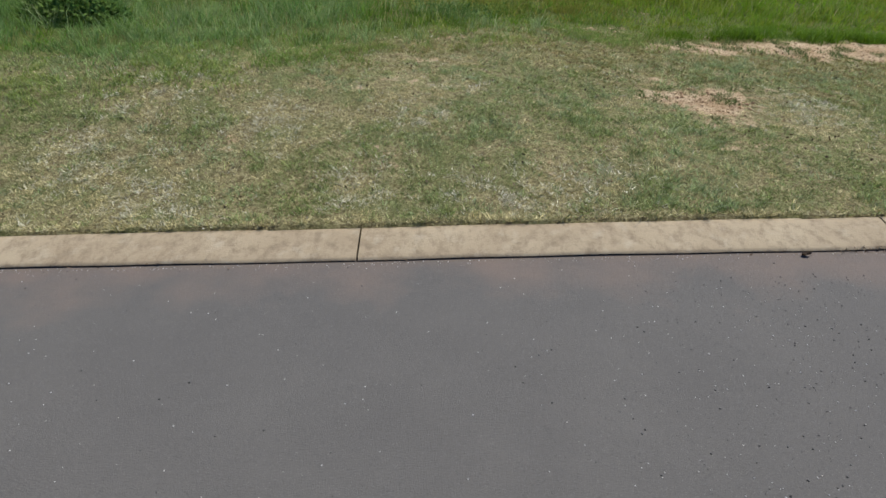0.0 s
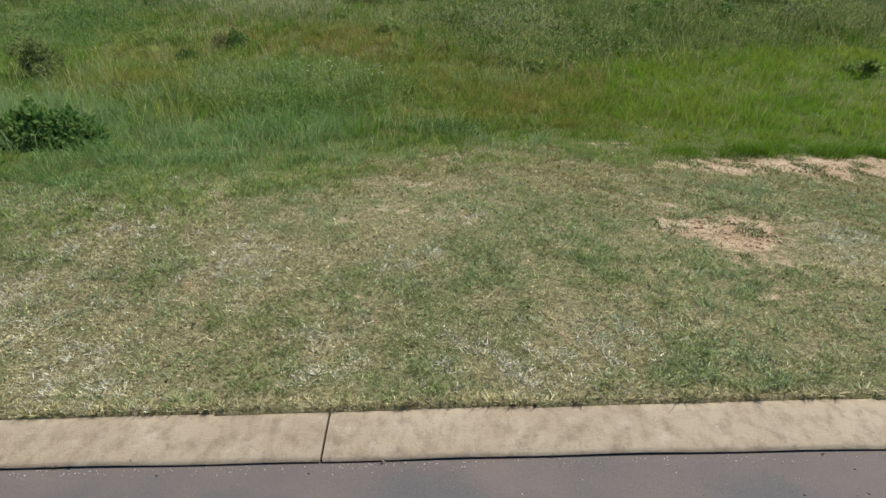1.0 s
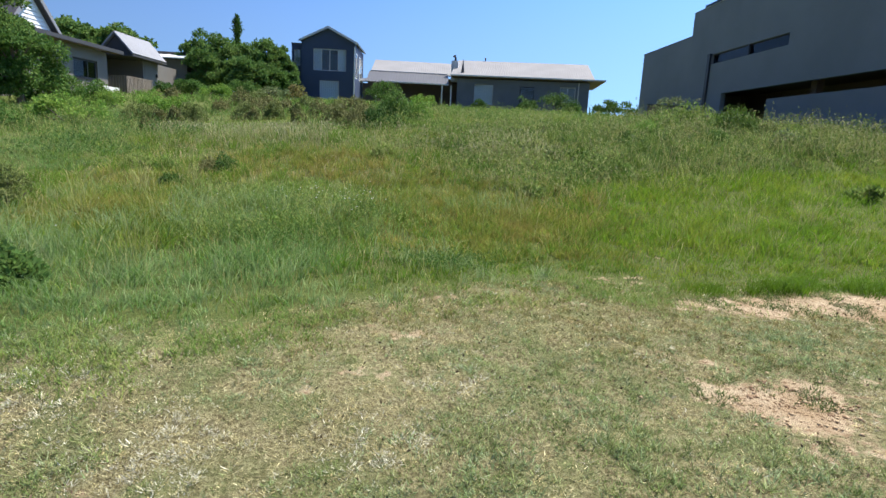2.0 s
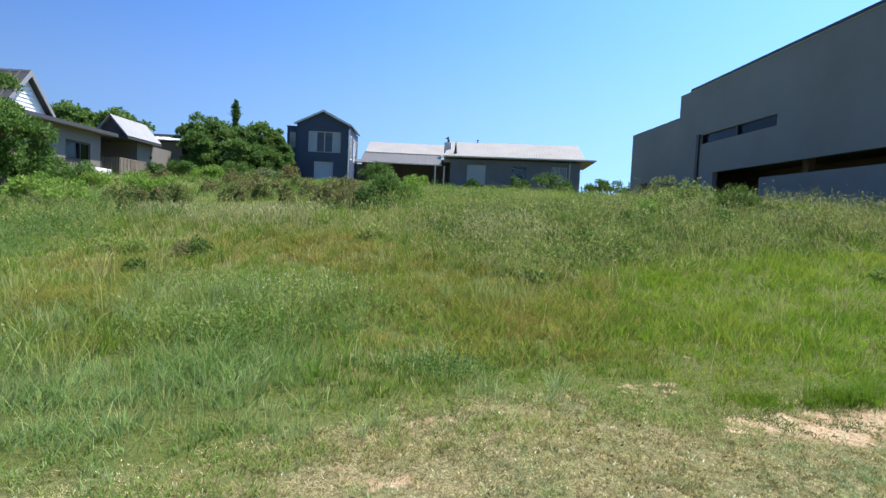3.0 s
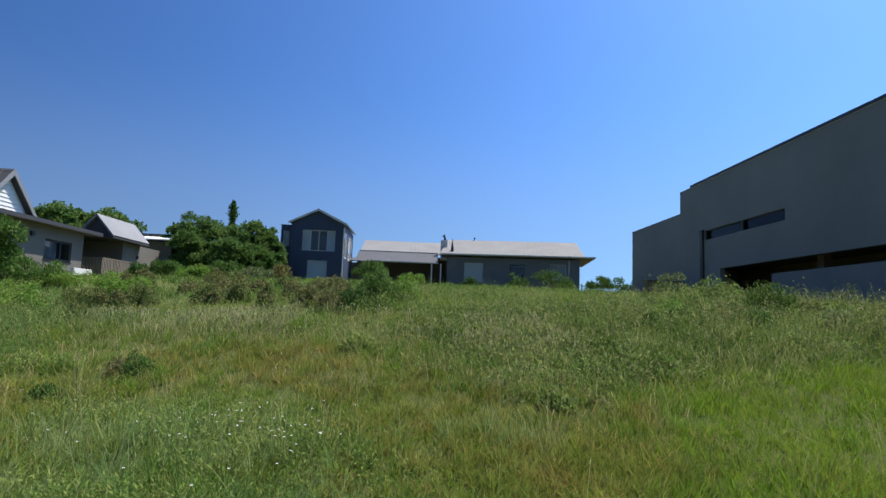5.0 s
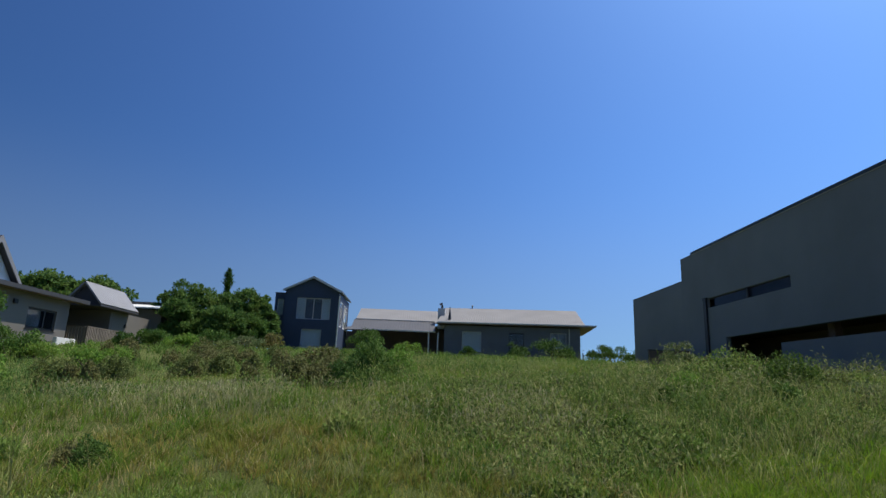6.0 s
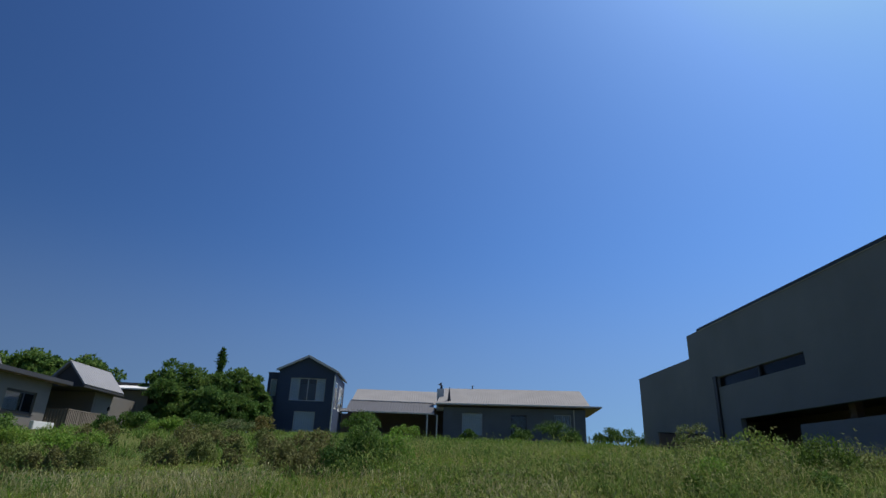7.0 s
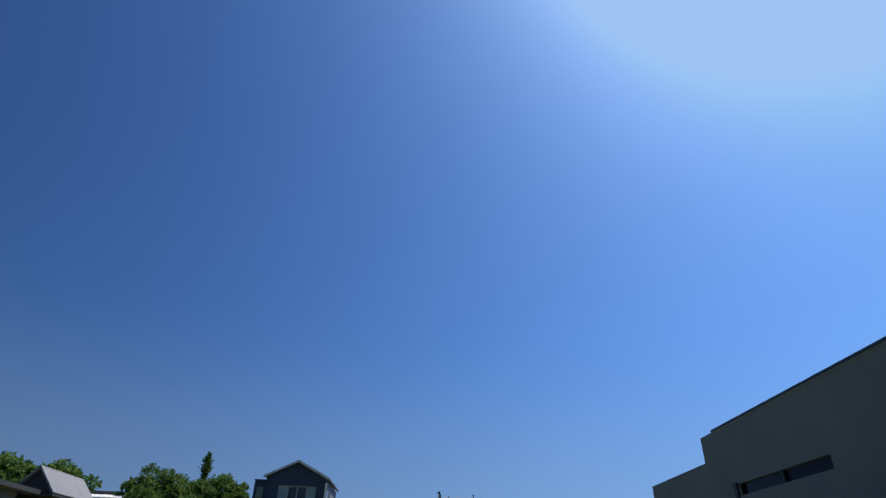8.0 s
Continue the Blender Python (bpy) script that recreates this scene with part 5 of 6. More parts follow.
def scatter(rng, n, x0, x1, y0, y1, near=6.0, power=1.3, keep=None):
    """Random places in a wedge of the plot, thinning with distance up the slope; keep(x, y) gives a share from 0 to 1."""
    xs, ys = [], []
    total = 0
    while total < n:
        y = rng.uniform(y0, y1, n)
        x = rng.uniform(x0, x1, n)
        p = np.minimum(1, (near / np.maximum(y, 0.1)) ** power)
        p = p * (1 - 0.88 * smooth(np.abs(x) - 0.9 * y, 1.0, 4.0))
        if keep is not None:
            p = p * keep(x, y)
        ok = rng.uniform(0, 1, n) < p
        xs.append(x[ok])
        ys.append(y[ok])
        total += ok.sum()
    return np.concatenate(xs)[:n], np.concatenate(ys)[:n]


def grass(name, label, mesh, material):
    mesh.materials.append(material)
    return tagged(new(name, mesh), label, "grass", kind="stuff")


def lawn_share(x, y):
    on = smooth(y + 0.07 * (lumps(x, y, 9.0, 21) - 0.5), kerb_y(x) + 0.285, kerb_y(x) + 0.325) * (1 - smooth(y, meadow_edge(x) - 0.1, meadow_edge(x) + 0.5))
    return on * np.clip(1.1 - 1.5 * bareness(x, y), 0, 1)


HOUSE_CLEAR = [(18.9, 40, 17, 60), (-14.6, 2.6, 60.6, 75), (1, 20, 64, 80), (-32, -20.9, 19, 61)]


def meadow_share(x, y):
    on = smooth(y, meadow_edge(x) - 0.5, meadow_edge(x) + 0.5) * np.clip(1.15 - 1.3 * bareness(x, y), 0, 1)
    for x0, x1, y0, y1 in HOUSE_CLEAR:
        on = on * (1 - ((x > x0) & (x < x1) & (y > y0) & (y < y1)))
    return on


# soft patches of the verge: x, y, reach
GREEN_SPOTS = [(-0.93, 5.44, 0.3), (1.63, 3.2, 0.28), (-1.12, 3.15, 0.3), (-0.2, 3.76, 0.35), (2.5, 3.95, 0.35), (-2.97, 4.5, 0.5), (0.0, 3.15, 0.2), (-2.6, 5.4, 0.5)]
BLUE_SPOTS = [(0.83, 4.85, 0.35), (0.22, 4.3, 0.35), (-0.35, 4.15, 0.3), (3.9, 5.95, 0.5), (3.0, 6.0, 0.45), (-1.2, 5.25, 0.35), (1.7, 3.18, 0.2)]
PALE_SPOTS = [(-2.02, 3.26, 0.3), (-0.6, 3.38, 0.28), (0.3, 3.3, 0.3), (-1.5, 4.37, 0.35), (-0.27, 4.4, 0.22), (1.0, 3.45, 0.3), (-2.6, 3.92, 0.35), (0.2, 5.05, 0.25), (3.16, 4.8, 0.35), (-2.55, 4.86, 0.4)]
BROWN_SPOTS = [(-1.77, 3.7, 0.3), (-1.02, 4.68, 0.35), (-0.2, 5.8, 0.4), (1.15, 3.72, 0.3), (1.9, 3.5, 0.25), (2.1, 5.5, 0.3)]


def spots(x, y, where):
    wx, wy = x + 0.3 * (lumps(x, y, 5.0, 71) - 0.5), y + 0.3 * (lumps(x, y, 5.0, 72) - 0.5)
    return sum(np.exp(-((wx - cx) ** 2 + (wy - cy) ** 2) / (r * r)) for cx, cy, r in where)


def greenness(x, y):
    v = 0.40 * lumps(x, y, 2.2, 1) + 0.35 * lumps(x, y, 6.0, 4) + 0.25 * lumps(x, y, 16.0, 6)
    return smooth(v + 0.34 * spots(x, y, GREEN_SPOTS) - 0.32 * spots(x, y, PALE_SPOTS) - 0.2 * spots(x, y, BROWN_SPOTS) + 0.05 * smooth(y, 4.5, 6.5), 0.41, 0.53)


def worn(x, y):
    """The upper verge is browner and less trimmed."""
    return smooth(y + 1.2 * (lumps(x, y, 1.6, 91) - 0.5), 4.9, 6.4) * smooth(x + 1.5 * (lumps(x, y, 1.0, 92) - 0.5), -2.6, -1.0)


def tufts(x, y, seed):
    """Fine clumping of the strands."""
    return 0.04 + 0.96 * smooth(lumps(x, y, 16.0, seed), 0.38, 0.62)


def on_view(x, y):
    """Full growth in the stretch of verge that the walk passes, thinner beside it."""
    return 1 - 0.75 * smooth(np.abs(x) - 0.82 * y, 0.4, 1.0)


rng = np.random.default_rng(501)
x, y = scatter(rng, 14500, -6, 8, 2.95, 8.4, 4.0, 0.8, lambda x, y: on_view(x, y) * lawn_share(x, y) * (1 - 0.45 * worn(x, y)) * (0.1 + 0.9 * greenness(x, y)) * (0.25 + 0.75 * tufts(x, y, 81)))
grass("mown_grass", "short mown green verge grass", turf_mesh("mown_grass", rng, x, y, 9, rng.uniform(0.010, 0.032, len(x)) * (0.6 + 0.8 * lumps(x, y, 3.5, 3)), 0.026, 0.0050, 1.2), LAWN_GREEN)
x, y = scatter(rng, 3600, -6, 8, 2.95, 8.4, 4.0, 0.8, lambda x, y: on_view(x, y) * lawn_share(x, y) * np.clip(0.02 + 0.25 * smooth(lumps(x, y, 2.4, 8), 0.5, 0.66) + 0.9 * spots(x, y, BLUE_SPOTS), 0, 1) * tufts(x, y, 82))
grass("blue_mown_grass", "short blue-green tufts in the verge grass", turf_mesh("blue_mown_grass", rng, x, y, 9, rng.uniform(0.014, 0.036, len(x)) * (0.6 + 0.8 * lumps(x, y, 3.5, 3)), 0.026, 0.0056, 1.1), LAWN_BLUE)
x, y = scatter(rng, 16000, -6, 8, 2.95, 8.4, 4.0, 0.8, lambda x, y: on_view(x, y) * lawn_share(x, y) * (1 - 0.5 * worn(x, y)) * (0.14 + 0.86 * (1 - greenness(x, y))) * (0.2 + 0.8 * tufts(x, y, 83)) * np.clip(1 - 0.65 * spots(x, y, BROWN_SPOTS), 0.2, 1))
grass("dry_mown_grass", "short dry straw-coloured verge grass", turf_mesh("dry_mown_grass", rng, x, y, 9, rng.uniform(0.007, 0.018, len(x)), 0.026, 0.0048, 1.6), LAWN_DRY)
x, y = scatter(rng, 3000, -6, 8, 2.95, 8.4, 4.0, 0.8, lambda x, y: on_view(x, y) * lawn_share(x, y) * np.clip(0.03 + 0.9 * spots(x, y, PALE_SPOTS), 0, 1) * tufts(x, y, 56))
grass("bleached_mown_grass", "bleached pale patches of the mown verge", turf_mesh("bleached_mown_grass", rng, x, y, 9, rng.uniform(0.010, 0.022, len(x)), 0.026, 0.0050, 1.5), LAWN_PALE)
x, y = scatter(rng, 4400, -4, 8, 4.2, 8.4, 5.0, 0.6, lambda x, y: on_view(x, y) * lawn_share(x, y) * worn(x, y) * (0.3 + 0.7 * tufts(x, y, 86)))
grass("olive_mown_grass", "olive and brown half-dry grass of the upper verge", turf_mesh("olive_mown_grass", rng, x, y, 9, rng.uniform(0.012, 0.04, len(x)), 0.026, 0.0056, 1.1), LAWN_OLIVE)
x = rng.uniform(-4.5, 5.0, 520)
y = kerb_y(x) + rng.uniform(0.295, 0.325, len(x)) + 0.02 * (lumps(x, 0 * x, 4.0, 45) - 0.5)
grass("kerb_fringe", "ragged dry grass hanging over the back of the kerb", turf_mesh("kerb_fringe", rng, x, y, 8, rng.uniform(0.012, 0.035, len(x)), 0.02, 0.0048, 1.2), LAWN_DRY)
x, y = scatter(rng, 5000, 2.2, 9, 7.2, 8.3, 7.0, 0.5, lambda x, y: (1 - smooth(np.abs(y - 7.62 - 0.09 * (x - 3) + 0.45 * (lumps(x, 0 * x, 2.2, 99) - 0.5)), 0.05, 0.3)) * smooth(lumps(x, y, 3.0, 87), 0.4, 0.62) * smooth(x + lumps(x, y, 2.0, 89), 2.9, 3.6))
grass("sand_edge_grass", "tall green grass edging the bare sand", blade_mesh("sand_edge_grass", rng, x, y, rng.uniform(0.07, 0.2, len(x)) * (0.5 + 0.9 * lumps(x, y, 4.0, 44)), 0.0075, 0.8), MEADOW_BRIGHT)
# longer tufts where the mown verge meets the tall grass and the bare sand
x, y = scatter(rng, 11000, -6, 8.5, 4.0, 8.6, 5.0, 0.8, lambda x, y: (1 - smooth(np.abs(y - meadow_edge(x) + 0.25), 0.1, 0.75)) * smooth(lumps(x, y, 5.0, 84), 0.42, 0.62) * np.clip(1 - 1.1 * bareness(x, y), 0, 1))
grass("edge_tufts", "loose tufts of longer grass along the mown edge", blade_mesh("edge_tufts", rng, x, y, rng.uniform(0.03, 0.10, len(x)), 0.006, 1.1), WEED)
x, y = scatter(rng, 5000, 1.6, 8.5, 4.2, 8.2, 5.0, 0.5, lambda x, y: smooth(bareness(x, y), 0.25, 0.45) * smooth(lumps(x, y, 7.0, 85), 0.55, 0.68))
grass("sand_tufts", "sparse grass tufts on the bare sand", strand_mesh("sand_tufts", rng, x, y, rng.uniform(0.015, 0.05, len(x)), 0.006, 1.2), LAWN_GREEN)


def heathy(x, y):
    """The open heath at the crest, where grass is short and weeds are few."""
    return smooth(y, 18.6, 20.0) * (1 - smooth(y, 36, 40)) * (1 - smooth(x, -2.8, -1.2)) * smooth(x, -17, -15 + 0 * x) * smooth(x + 0.45 * y, -3.0, -0.5)


def meadow_height(x, y):
    d = y - meadow_edge(x)
    h = 0.05 + 0.17 * smooth(d, -0.2, 2.2) + (0.02 + 0.09 * smooth(x, 2.0, 6.0)) * smooth(y, 12, 16)
    return h * (0.7 + 0.6 * lumps(x, y, 0.9, 5)) * (0.62 + 0.8 * lumps(x, y, 3.2, 94)) * (1 - 0.55 * heathy(x, y))


def tussocky(x, y, seed):
    """Uneven thickness of the meadow."""
    return 0.4 + 0.6 * smooth(lumps(x, y, 2.8, seed), 0.32, 0.6)


def band_edge(x):
    """Where the smooth lower meadow gives way to the weedy band higher up."""
    return np.interp(x, [-3, 0.0, 1.0, 2.0, 3.2, 4.5, 6.5, 9.2, 12], [16.5, 14.6, 13.0, 12.7, 13.5, 14.3, 15.0, 16.2, 16.4])


def patches(x, y, where):
    """Soft-edged ragged patches: x, y, half width, half depth."""
    wx, wy = x + 1.1 * (lumps(x, y, 2.0, 46) - 0.5), y + 1.1 * (lumps(x, y, 2.0, 47) - 0.5)
    return np.clip(sum(0.95 * np.exp(-(((wx - cx) / rx) ** 2 + ((wy - cy) / ry) ** 2)) for cx, cy, rx, ry in where), 0, 1)


OLIVE_PATCHES = [(0.9, 10.7, 1.5, 1.3), (-0.3, 12.6, 1.1, 1.1), (-4.9, 10.5, 0.9, 0.9), (2.3, 9.4, 0.7, 0.7), (-5.6, 12.6, 0.9, 0.7), (2.4, 11.0, 0.8, 0.7), (-2.6, 14.8, 1.6, 1.0), (0.4, 8.9, 0.6, 0.3)]
DAISY_PATCHES = [(-1.9, 10.5, 1.2, 0.6), (-2.1, 9.2, 0.8, 0.6), (-0.9, 10.2, 0.6, 0.5), (-3.3, 11.4, 0.6, 0.4)]


def right_strip(x, y):
    wave = 2.2 * (lumps(x, y, 0.9, 41) - 0.5)
    low = smooth(x - 0.12 * (y - 8) + wave, 1.3, 3.0) * (1 - smooth(y + 0.6 * wave, band_edge(x) - 0.9, band_edge(x) + 0.5))
    return np.clip(low * (1 - 0.55 * patches(x, y, OLIVE_PATCHES)) + 0.8 * np.exp(-(((x - 0.2) / 0.55) ** 2 + ((y - 8.05) / 0.28) ** 2)), 0, 1)


def left_strip(x, y):
    wave = 3.0 * (lumps(x, y, 1.1, 43) - 0.5)
    return np.clip(0.95 * (1 - smooth(x + wave, -2.4, 0.6)) * (1 - smooth(y + 0.6 * wave, 7.2, 9.4)) + 0.6 * patches(x, y, DAISY_PATCHES) + 0.8 * smooth(-x + wave, 7.6, 9.6) * smooth(y, 11, 14), 0, 1)


rng = np.random.default_rng(502)
x, y = scatter(rng, 4300, -16, 20, 4.2, 30, 8.5, 1.8, lambda x, y: meadow_share(x, y) * tussocky(x, y, 95) * (1 - 0.9 * right_strip(x, y)) * (1 - 0.75 * left_strip(x, y)) * (1 - 0.75 * patches(x, y, OLIVE_PATCHES)))
grass("meadow_grass", "tall green and olive meadow grass of an unmown plot", tussock_mesh("meadow_grass", rng, x, y, 26, meadow_height(x, y) * rng.uniform(0.7, 1.2, len(x)), 0.07 + 0.003 * y, 0.007 + 0.0004 * y, 0.8), MEADOW)
x, y = scatter(rng, 1700, -8, 6, 7.2, 17, 8.0, 1.3, lambda x, y: meadow_share(x, y) * tussocky(x, y, 88) * patches(x, y, OLIVE_PATCHES))
grass("olive_grass", "olive and rust-tinged half-dry meadow grass", tussock_mesh("olive_grass", rng, x, y, 24, meadow_height(x, y) * rng.uniform(0.6, 1.1, len(x)), 0.08 + 0.003 * y, 0.006 + 0.0004 * y, 0.8), MEADOW_OLIVE)
x, y = scatter(rng, 2500, -1, 20, 6, 18, 8.0, 1.3, lambda x, y: meadow_share(x, y) * right_strip(x, y))
grass("lush_grass", "bright green lush grass beyond the bare sand", tussock_mesh("lush_grass", rng, x, y, 26, meadow_height(x, y) * rng.uniform(0.65, 1.05, len(x)), 0.10 + 0.003 * y, 0.006 + 0.0003 * y, 0.8), MEADOW_BRIGHT)
x, y = scatter(rng, 2900, -18, 3, 4.2, 28, 8.0, 1.3, lambda x, y: meadow_share(x, y) * tussocky(x, y, 96) * left_strip(x, y))
grass("blue_grass", "long blue-green lush grass leaning over the verge", tussock_mesh("blue_grass", rng, x, y, 25, 0.03 + meadow_height(x, y) * rng.uniform(0.75, 1.5, len(x)), 0.09, 0.007, 0.95), MEADOW_BLUE)
x, y = scatter(rng, 380, -10, 1.5, 5.4, 11.5, 7.0, 1.0, lambda x, y: meadow_share(x, y) * smooth(lumps(x, y, 1.7, 97), 0.45, 0.65))
grass("arching_grass", "pale grey-green arching blades in tufts", tussock_mesh("arching_grass", rng, x, y, 18, 0.10 + meadow_height(x, y) * rng.uniform(0.9, 1.5, len(x)), 0.05, 0.006, 1.3, 0.7), MEADOW_PALE)
x, y = scatter(rng, 12000, -16, 20, 4.6, 32, 9.0, 1.2, lambda x, y: meadow_share(x, y) * (0.06 + 0.94 * smooth(lumps(x, y, 0.7, 7), 0.45, 0.75)) * (1 - 0.8 * right_strip(x, y)) * (1 - 0.7 * left_strip(x, y)))
grass("dry_meadow_grass", "dry straw-coloured stems among the meadow grass", blade_mesh("dry_meadow_grass", rng, x, y, meadow_height(x, y) * rng.uniform(0.6, 1.25, len(x)), 0.004 + 0.0003 * y, 0.8), MEADOW_STRAW)


def tangle(x, y):
    """The weedy band below the charcoal house, thinning towards the heath."""
    deep = y - band_edge(x) - 0.8 * (lumps(x, y, 1.3, 48) - 0.5)
    return smooth(deep, -1.2, 0.8) * (1 - smooth(deep, 5.0, 9.0)) * smooth(x, -1.8, 3.0) * (0.3 + 0.7 * smooth(lumps(x, y, 1.8, 49), 0.3, 0.6))


x, y = scatter(rng, 620, -2, 15, 12.5, 27, 15.0, 1.0, tangle)
grass("tangled_grass", "tall tangled pale green grass of the weedy band", tussock_mesh("tangled_grass", rng, x, y, 34, 0.2 + 0.42 * smooth(x, 0.5, 7.0) * smooth(y - band_edge(x), -1.0, 2.0) * rng.uniform(0.4, 1.25, len(x)), 0.16, 0.016, 1.1, 0.75), MEADOW_TANGLE)
x, y = scatter(rng, 620, -2, 15, 12.5, 27, 15.0, 1.0, lambda x, y: tangle(x, y) * smooth(lumps(x, y, 2.2, 50), 0.4, 0.6))
grass("dark_tangled_grass", "dark green rank grass of the weedy band", tussock_mesh("dark_tangled_grass", rng, x, y, 34, 0.2 + 0.34 * smooth(x, 0.5, 7.0) * smooth(y - band_edge(x), -1.0, 2.0) * rng.uniform(0.4, 1.3, len(x)), 0.18, 0.018, 1.0, 0.6), MEADOW_RANK)


def weed_plants(name, label, rng, cx, cy, leaves, height, spread, size, material):
    """Branching weeds: leaves gathered round the leaning stems of each plant, thickest towards its top."""
    m = len(cx)
    stem = rng.integers(0, 4, m * leaves)
    a = stem * 1.57 + np.repeat(rng.uniform(0, 6.28, m), leaves)
    up_share = rng.uniform(0.0, 1.0, m * leaves) ** 0.6
    h = np.repeat(height, leaves) * (0.7 + 0.12 * stem) * up_share
    r = spread * up_share + rng.normal(0, 0.035, m * leaves)
    x, y = np.repeat(cx, leaves) + r * np.cos(a), np.repeat(cy, leaves) + r * np.sin(a)
    c = np.stack([x, y, ground_z(x, y) + h], -1)
    out = np.stack([np.cos(a), np.sin(a), 0.6 + 0 * a], -1) / 1.17
    return grass(name, label, tuft_values(leaf_mesh(name, rng, c, size, 0.5, 0.3, out), rng, m, leaves, 4), material)


def weedy_height(x, y):
    return 0.16 + (0.10 + 0.50 * smooth(x, 2.0, 8.0)) * smooth(y - band_edge(x), -0.8, 2.6) * (0.1 + 1.5 * smooth(lumps(x, y, 1.1, 51), 0.3, 0.7))


x, y = scatter(rng, 620, -2, 15, 12.0, 26, 15.0, 1.0, lambda x, y: tangle(x, y) * meadow_share(x, y))
weed_plants("branching_weeds", "tall branching olive weeds of the weedy band", rng, x, y, 72, weedy_height(x, y) * rng.uniform(0.6, 1.25, len(x)), 0.22, 0.085, WEED_OLIVE)
x, y = scatter(rng, 420, -2, 15, 12.0, 26, 15.0, 1.0, lambda x, y: tangle(x, y) * meadow_share(x, y) * smooth(lumps(x, y, 1.4, 52), 0.45, 0.62))
weed_plants("dark_branching_weeds", "dark green branching weeds of the weedy band", rng, x, y, 50, weedy_height(x, y) * rng.uniform(0.5, 1.05, len(x)), 0.25, 0.075, MEADOW_RANK)
x, y = scatter(rng, 1100, -24, 22, 24, 66, 26.0, 1.2, meadow_share)
grass("far_grass", "tall grass on the upper part of the plot", tussock_mesh("far_grass", rng, x, y, 24, rng.uniform(0.25, 0.5, len(x)), 0.3, 0.04, 0.8), MEADOW_FAR)


def seed_heads(name, label, rng, x, y, stem, material, head=0.09, wide=0.012):
    """Thin stems with a narrow nodding head of seeds."""
    n = len(x)
    base = np.stack([x, y, ground_z(x, y)], -1)
    a = rng.uniform(0, 2 * np.pi, n)
    lean = np.stack([np.cos(a), np.sin(a), np.zeros(n)], -1) * (stem * rng.uniform(0.05, 0.75, n))[:, None]
    top = base + lean + np.stack([np.zeros(n), np.zeros(n), stem], -1)
    b = rng.uniform(0, 2 * np.pi, n)
    side_v = np.stack([np.cos(b), np.sin(b), np.zeros(n)], -1)
    w = (0.0022 + 0.0001 * y)[:, None]
    tip = top + lean * 0.35 + np.stack([np.zeros(n), np.zeros(n), np.full(n, head * 0.8)], -1) * rng.uniform(0.5, 1.2, (n, 1))
    belly = (top + tip) / 2
    verts = np.stack([base - side_v * w, base + side_v * w, top + side_v * w * 0.6, top - side_v * w * 0.6, belly + side_v * wide * 0.5, tip, belly - side_v * wide * 0.5], 1).reshape(-1, 3)
    k = np.arange(n)[:, None] * 7
    me = mesh_of(name, verts, [k + np.array([[0, 1, 2, 3]]), k + np.array([[3, 2, 4, 6]]), k + np.array([[6, 4, 5]])])
    return grass(name, label, me, material)


rng = np.random.default_rng(503)
x, y = scatter(rng, 13000, -14, 20, 11, 30, 14.0, 1.2, lambda x, y: meadow_share(x, y) * smooth(y, band_edge(x) - 1.2, band_edge(x) + 0.6) * (0.2 + 0.8 * smooth(lumps(x, y, 0.6, 9), 0.35, 0.65)))
seed_heads("seed_grass", "pale seed heads over the tall grass", rng, x, y, meadow_height(x, y) * rng.uniform(0.9, 1.6, len(x)), SEED_HEAD, 0.08, 0.013)
x, y = scatter(rng, 1500, -12, 16, 7, 16, 10.0, 1.0, lambda x, y: meadow_share(x, y) * (0.15 + 0.85 * smooth(lumps(x, y, 1.1, 10), 0.55, 0.8)))
seed_heads("tall_stems", "long pale arching grass stems", rng, x, y, meadow_height(x, y) * rng.uniform(1.1, 2.0, len(x)), SEED_HEAD, 0.10, 0.011)
x, y = scatter(rng, 2200, -8, 3, 15.0, 20.0, 18.0, 1.0, lambda x, y: meadow_share(x, y) * smooth(lumps(x, y, 0.9, 98), 0.25, 0.5) * (1 - smooth(np.abs(y - 17.6 + 0.25 * np.clip(x + 2, 0, 4)), 0.7, 1.9)))
seed_heads("pale_seed_band", "band of pale bleached seed heads below the heath", rng, x, y, meadow_height(x, y) * rng.uniform(0.8, 1.35, len(x)), SEED_PALE, 0.11, 0.02)

x, y = scatter(rng, 1500, -1, 15, 12.0, 25, 15.0, 1.0, lambda x, y: meadow_share(x, y) * tangle(x, y) * smooth(lumps(x, y, 1.5, 54), 0.42, 0.6))
seed_heads("weed_tips", "pale bleached tips of the tall weeds", rng, x, y, weedy_height(x, y) * rng.uniform(0.5, 0.85, len(x)), SEED_PALE, 0.07, 0.024)

# single tussocks of long pale stems
cx = np.array([-4.97, -5.0, -3.75, -1.15, -6.3, 4.9, 6.6, -0.7, 1.5, -3.1, -4.5, -0.95, -1.4, -4.9])
cy = np.array([11.45, 9.7, 9.45, 14.9, 9.2, 10.4, 11.2, 13.05, 10.9, 7.4, 12.3, 15.4, 15.2, 11.35])
k = rng.integers(0, len(cx), 480)
x, y = cx[k] + rng.normal(0, 0.10, len(k)), cy[k] + rng.normal(0, 0.08, len(k))
seed_heads("tussock_stems", "tussocks of long pale grass stems", rng, x, y, rng.uniform(0.25, 0.62, len(k)), SEED_HEAD, 0.10, 0.012)


# broad-leaved weeds between the grasses
def weeds(name, label, rng, x, y, height, size, material):
    c = np.stack([x, y, ground_z(x, y) + height * rng.uniform(0.1, 1.0, len(x)) ** 0.7], -1)
    return grass(name, label, leaf_mesh(name, rng, c, size, 0.6, 0.28), material)


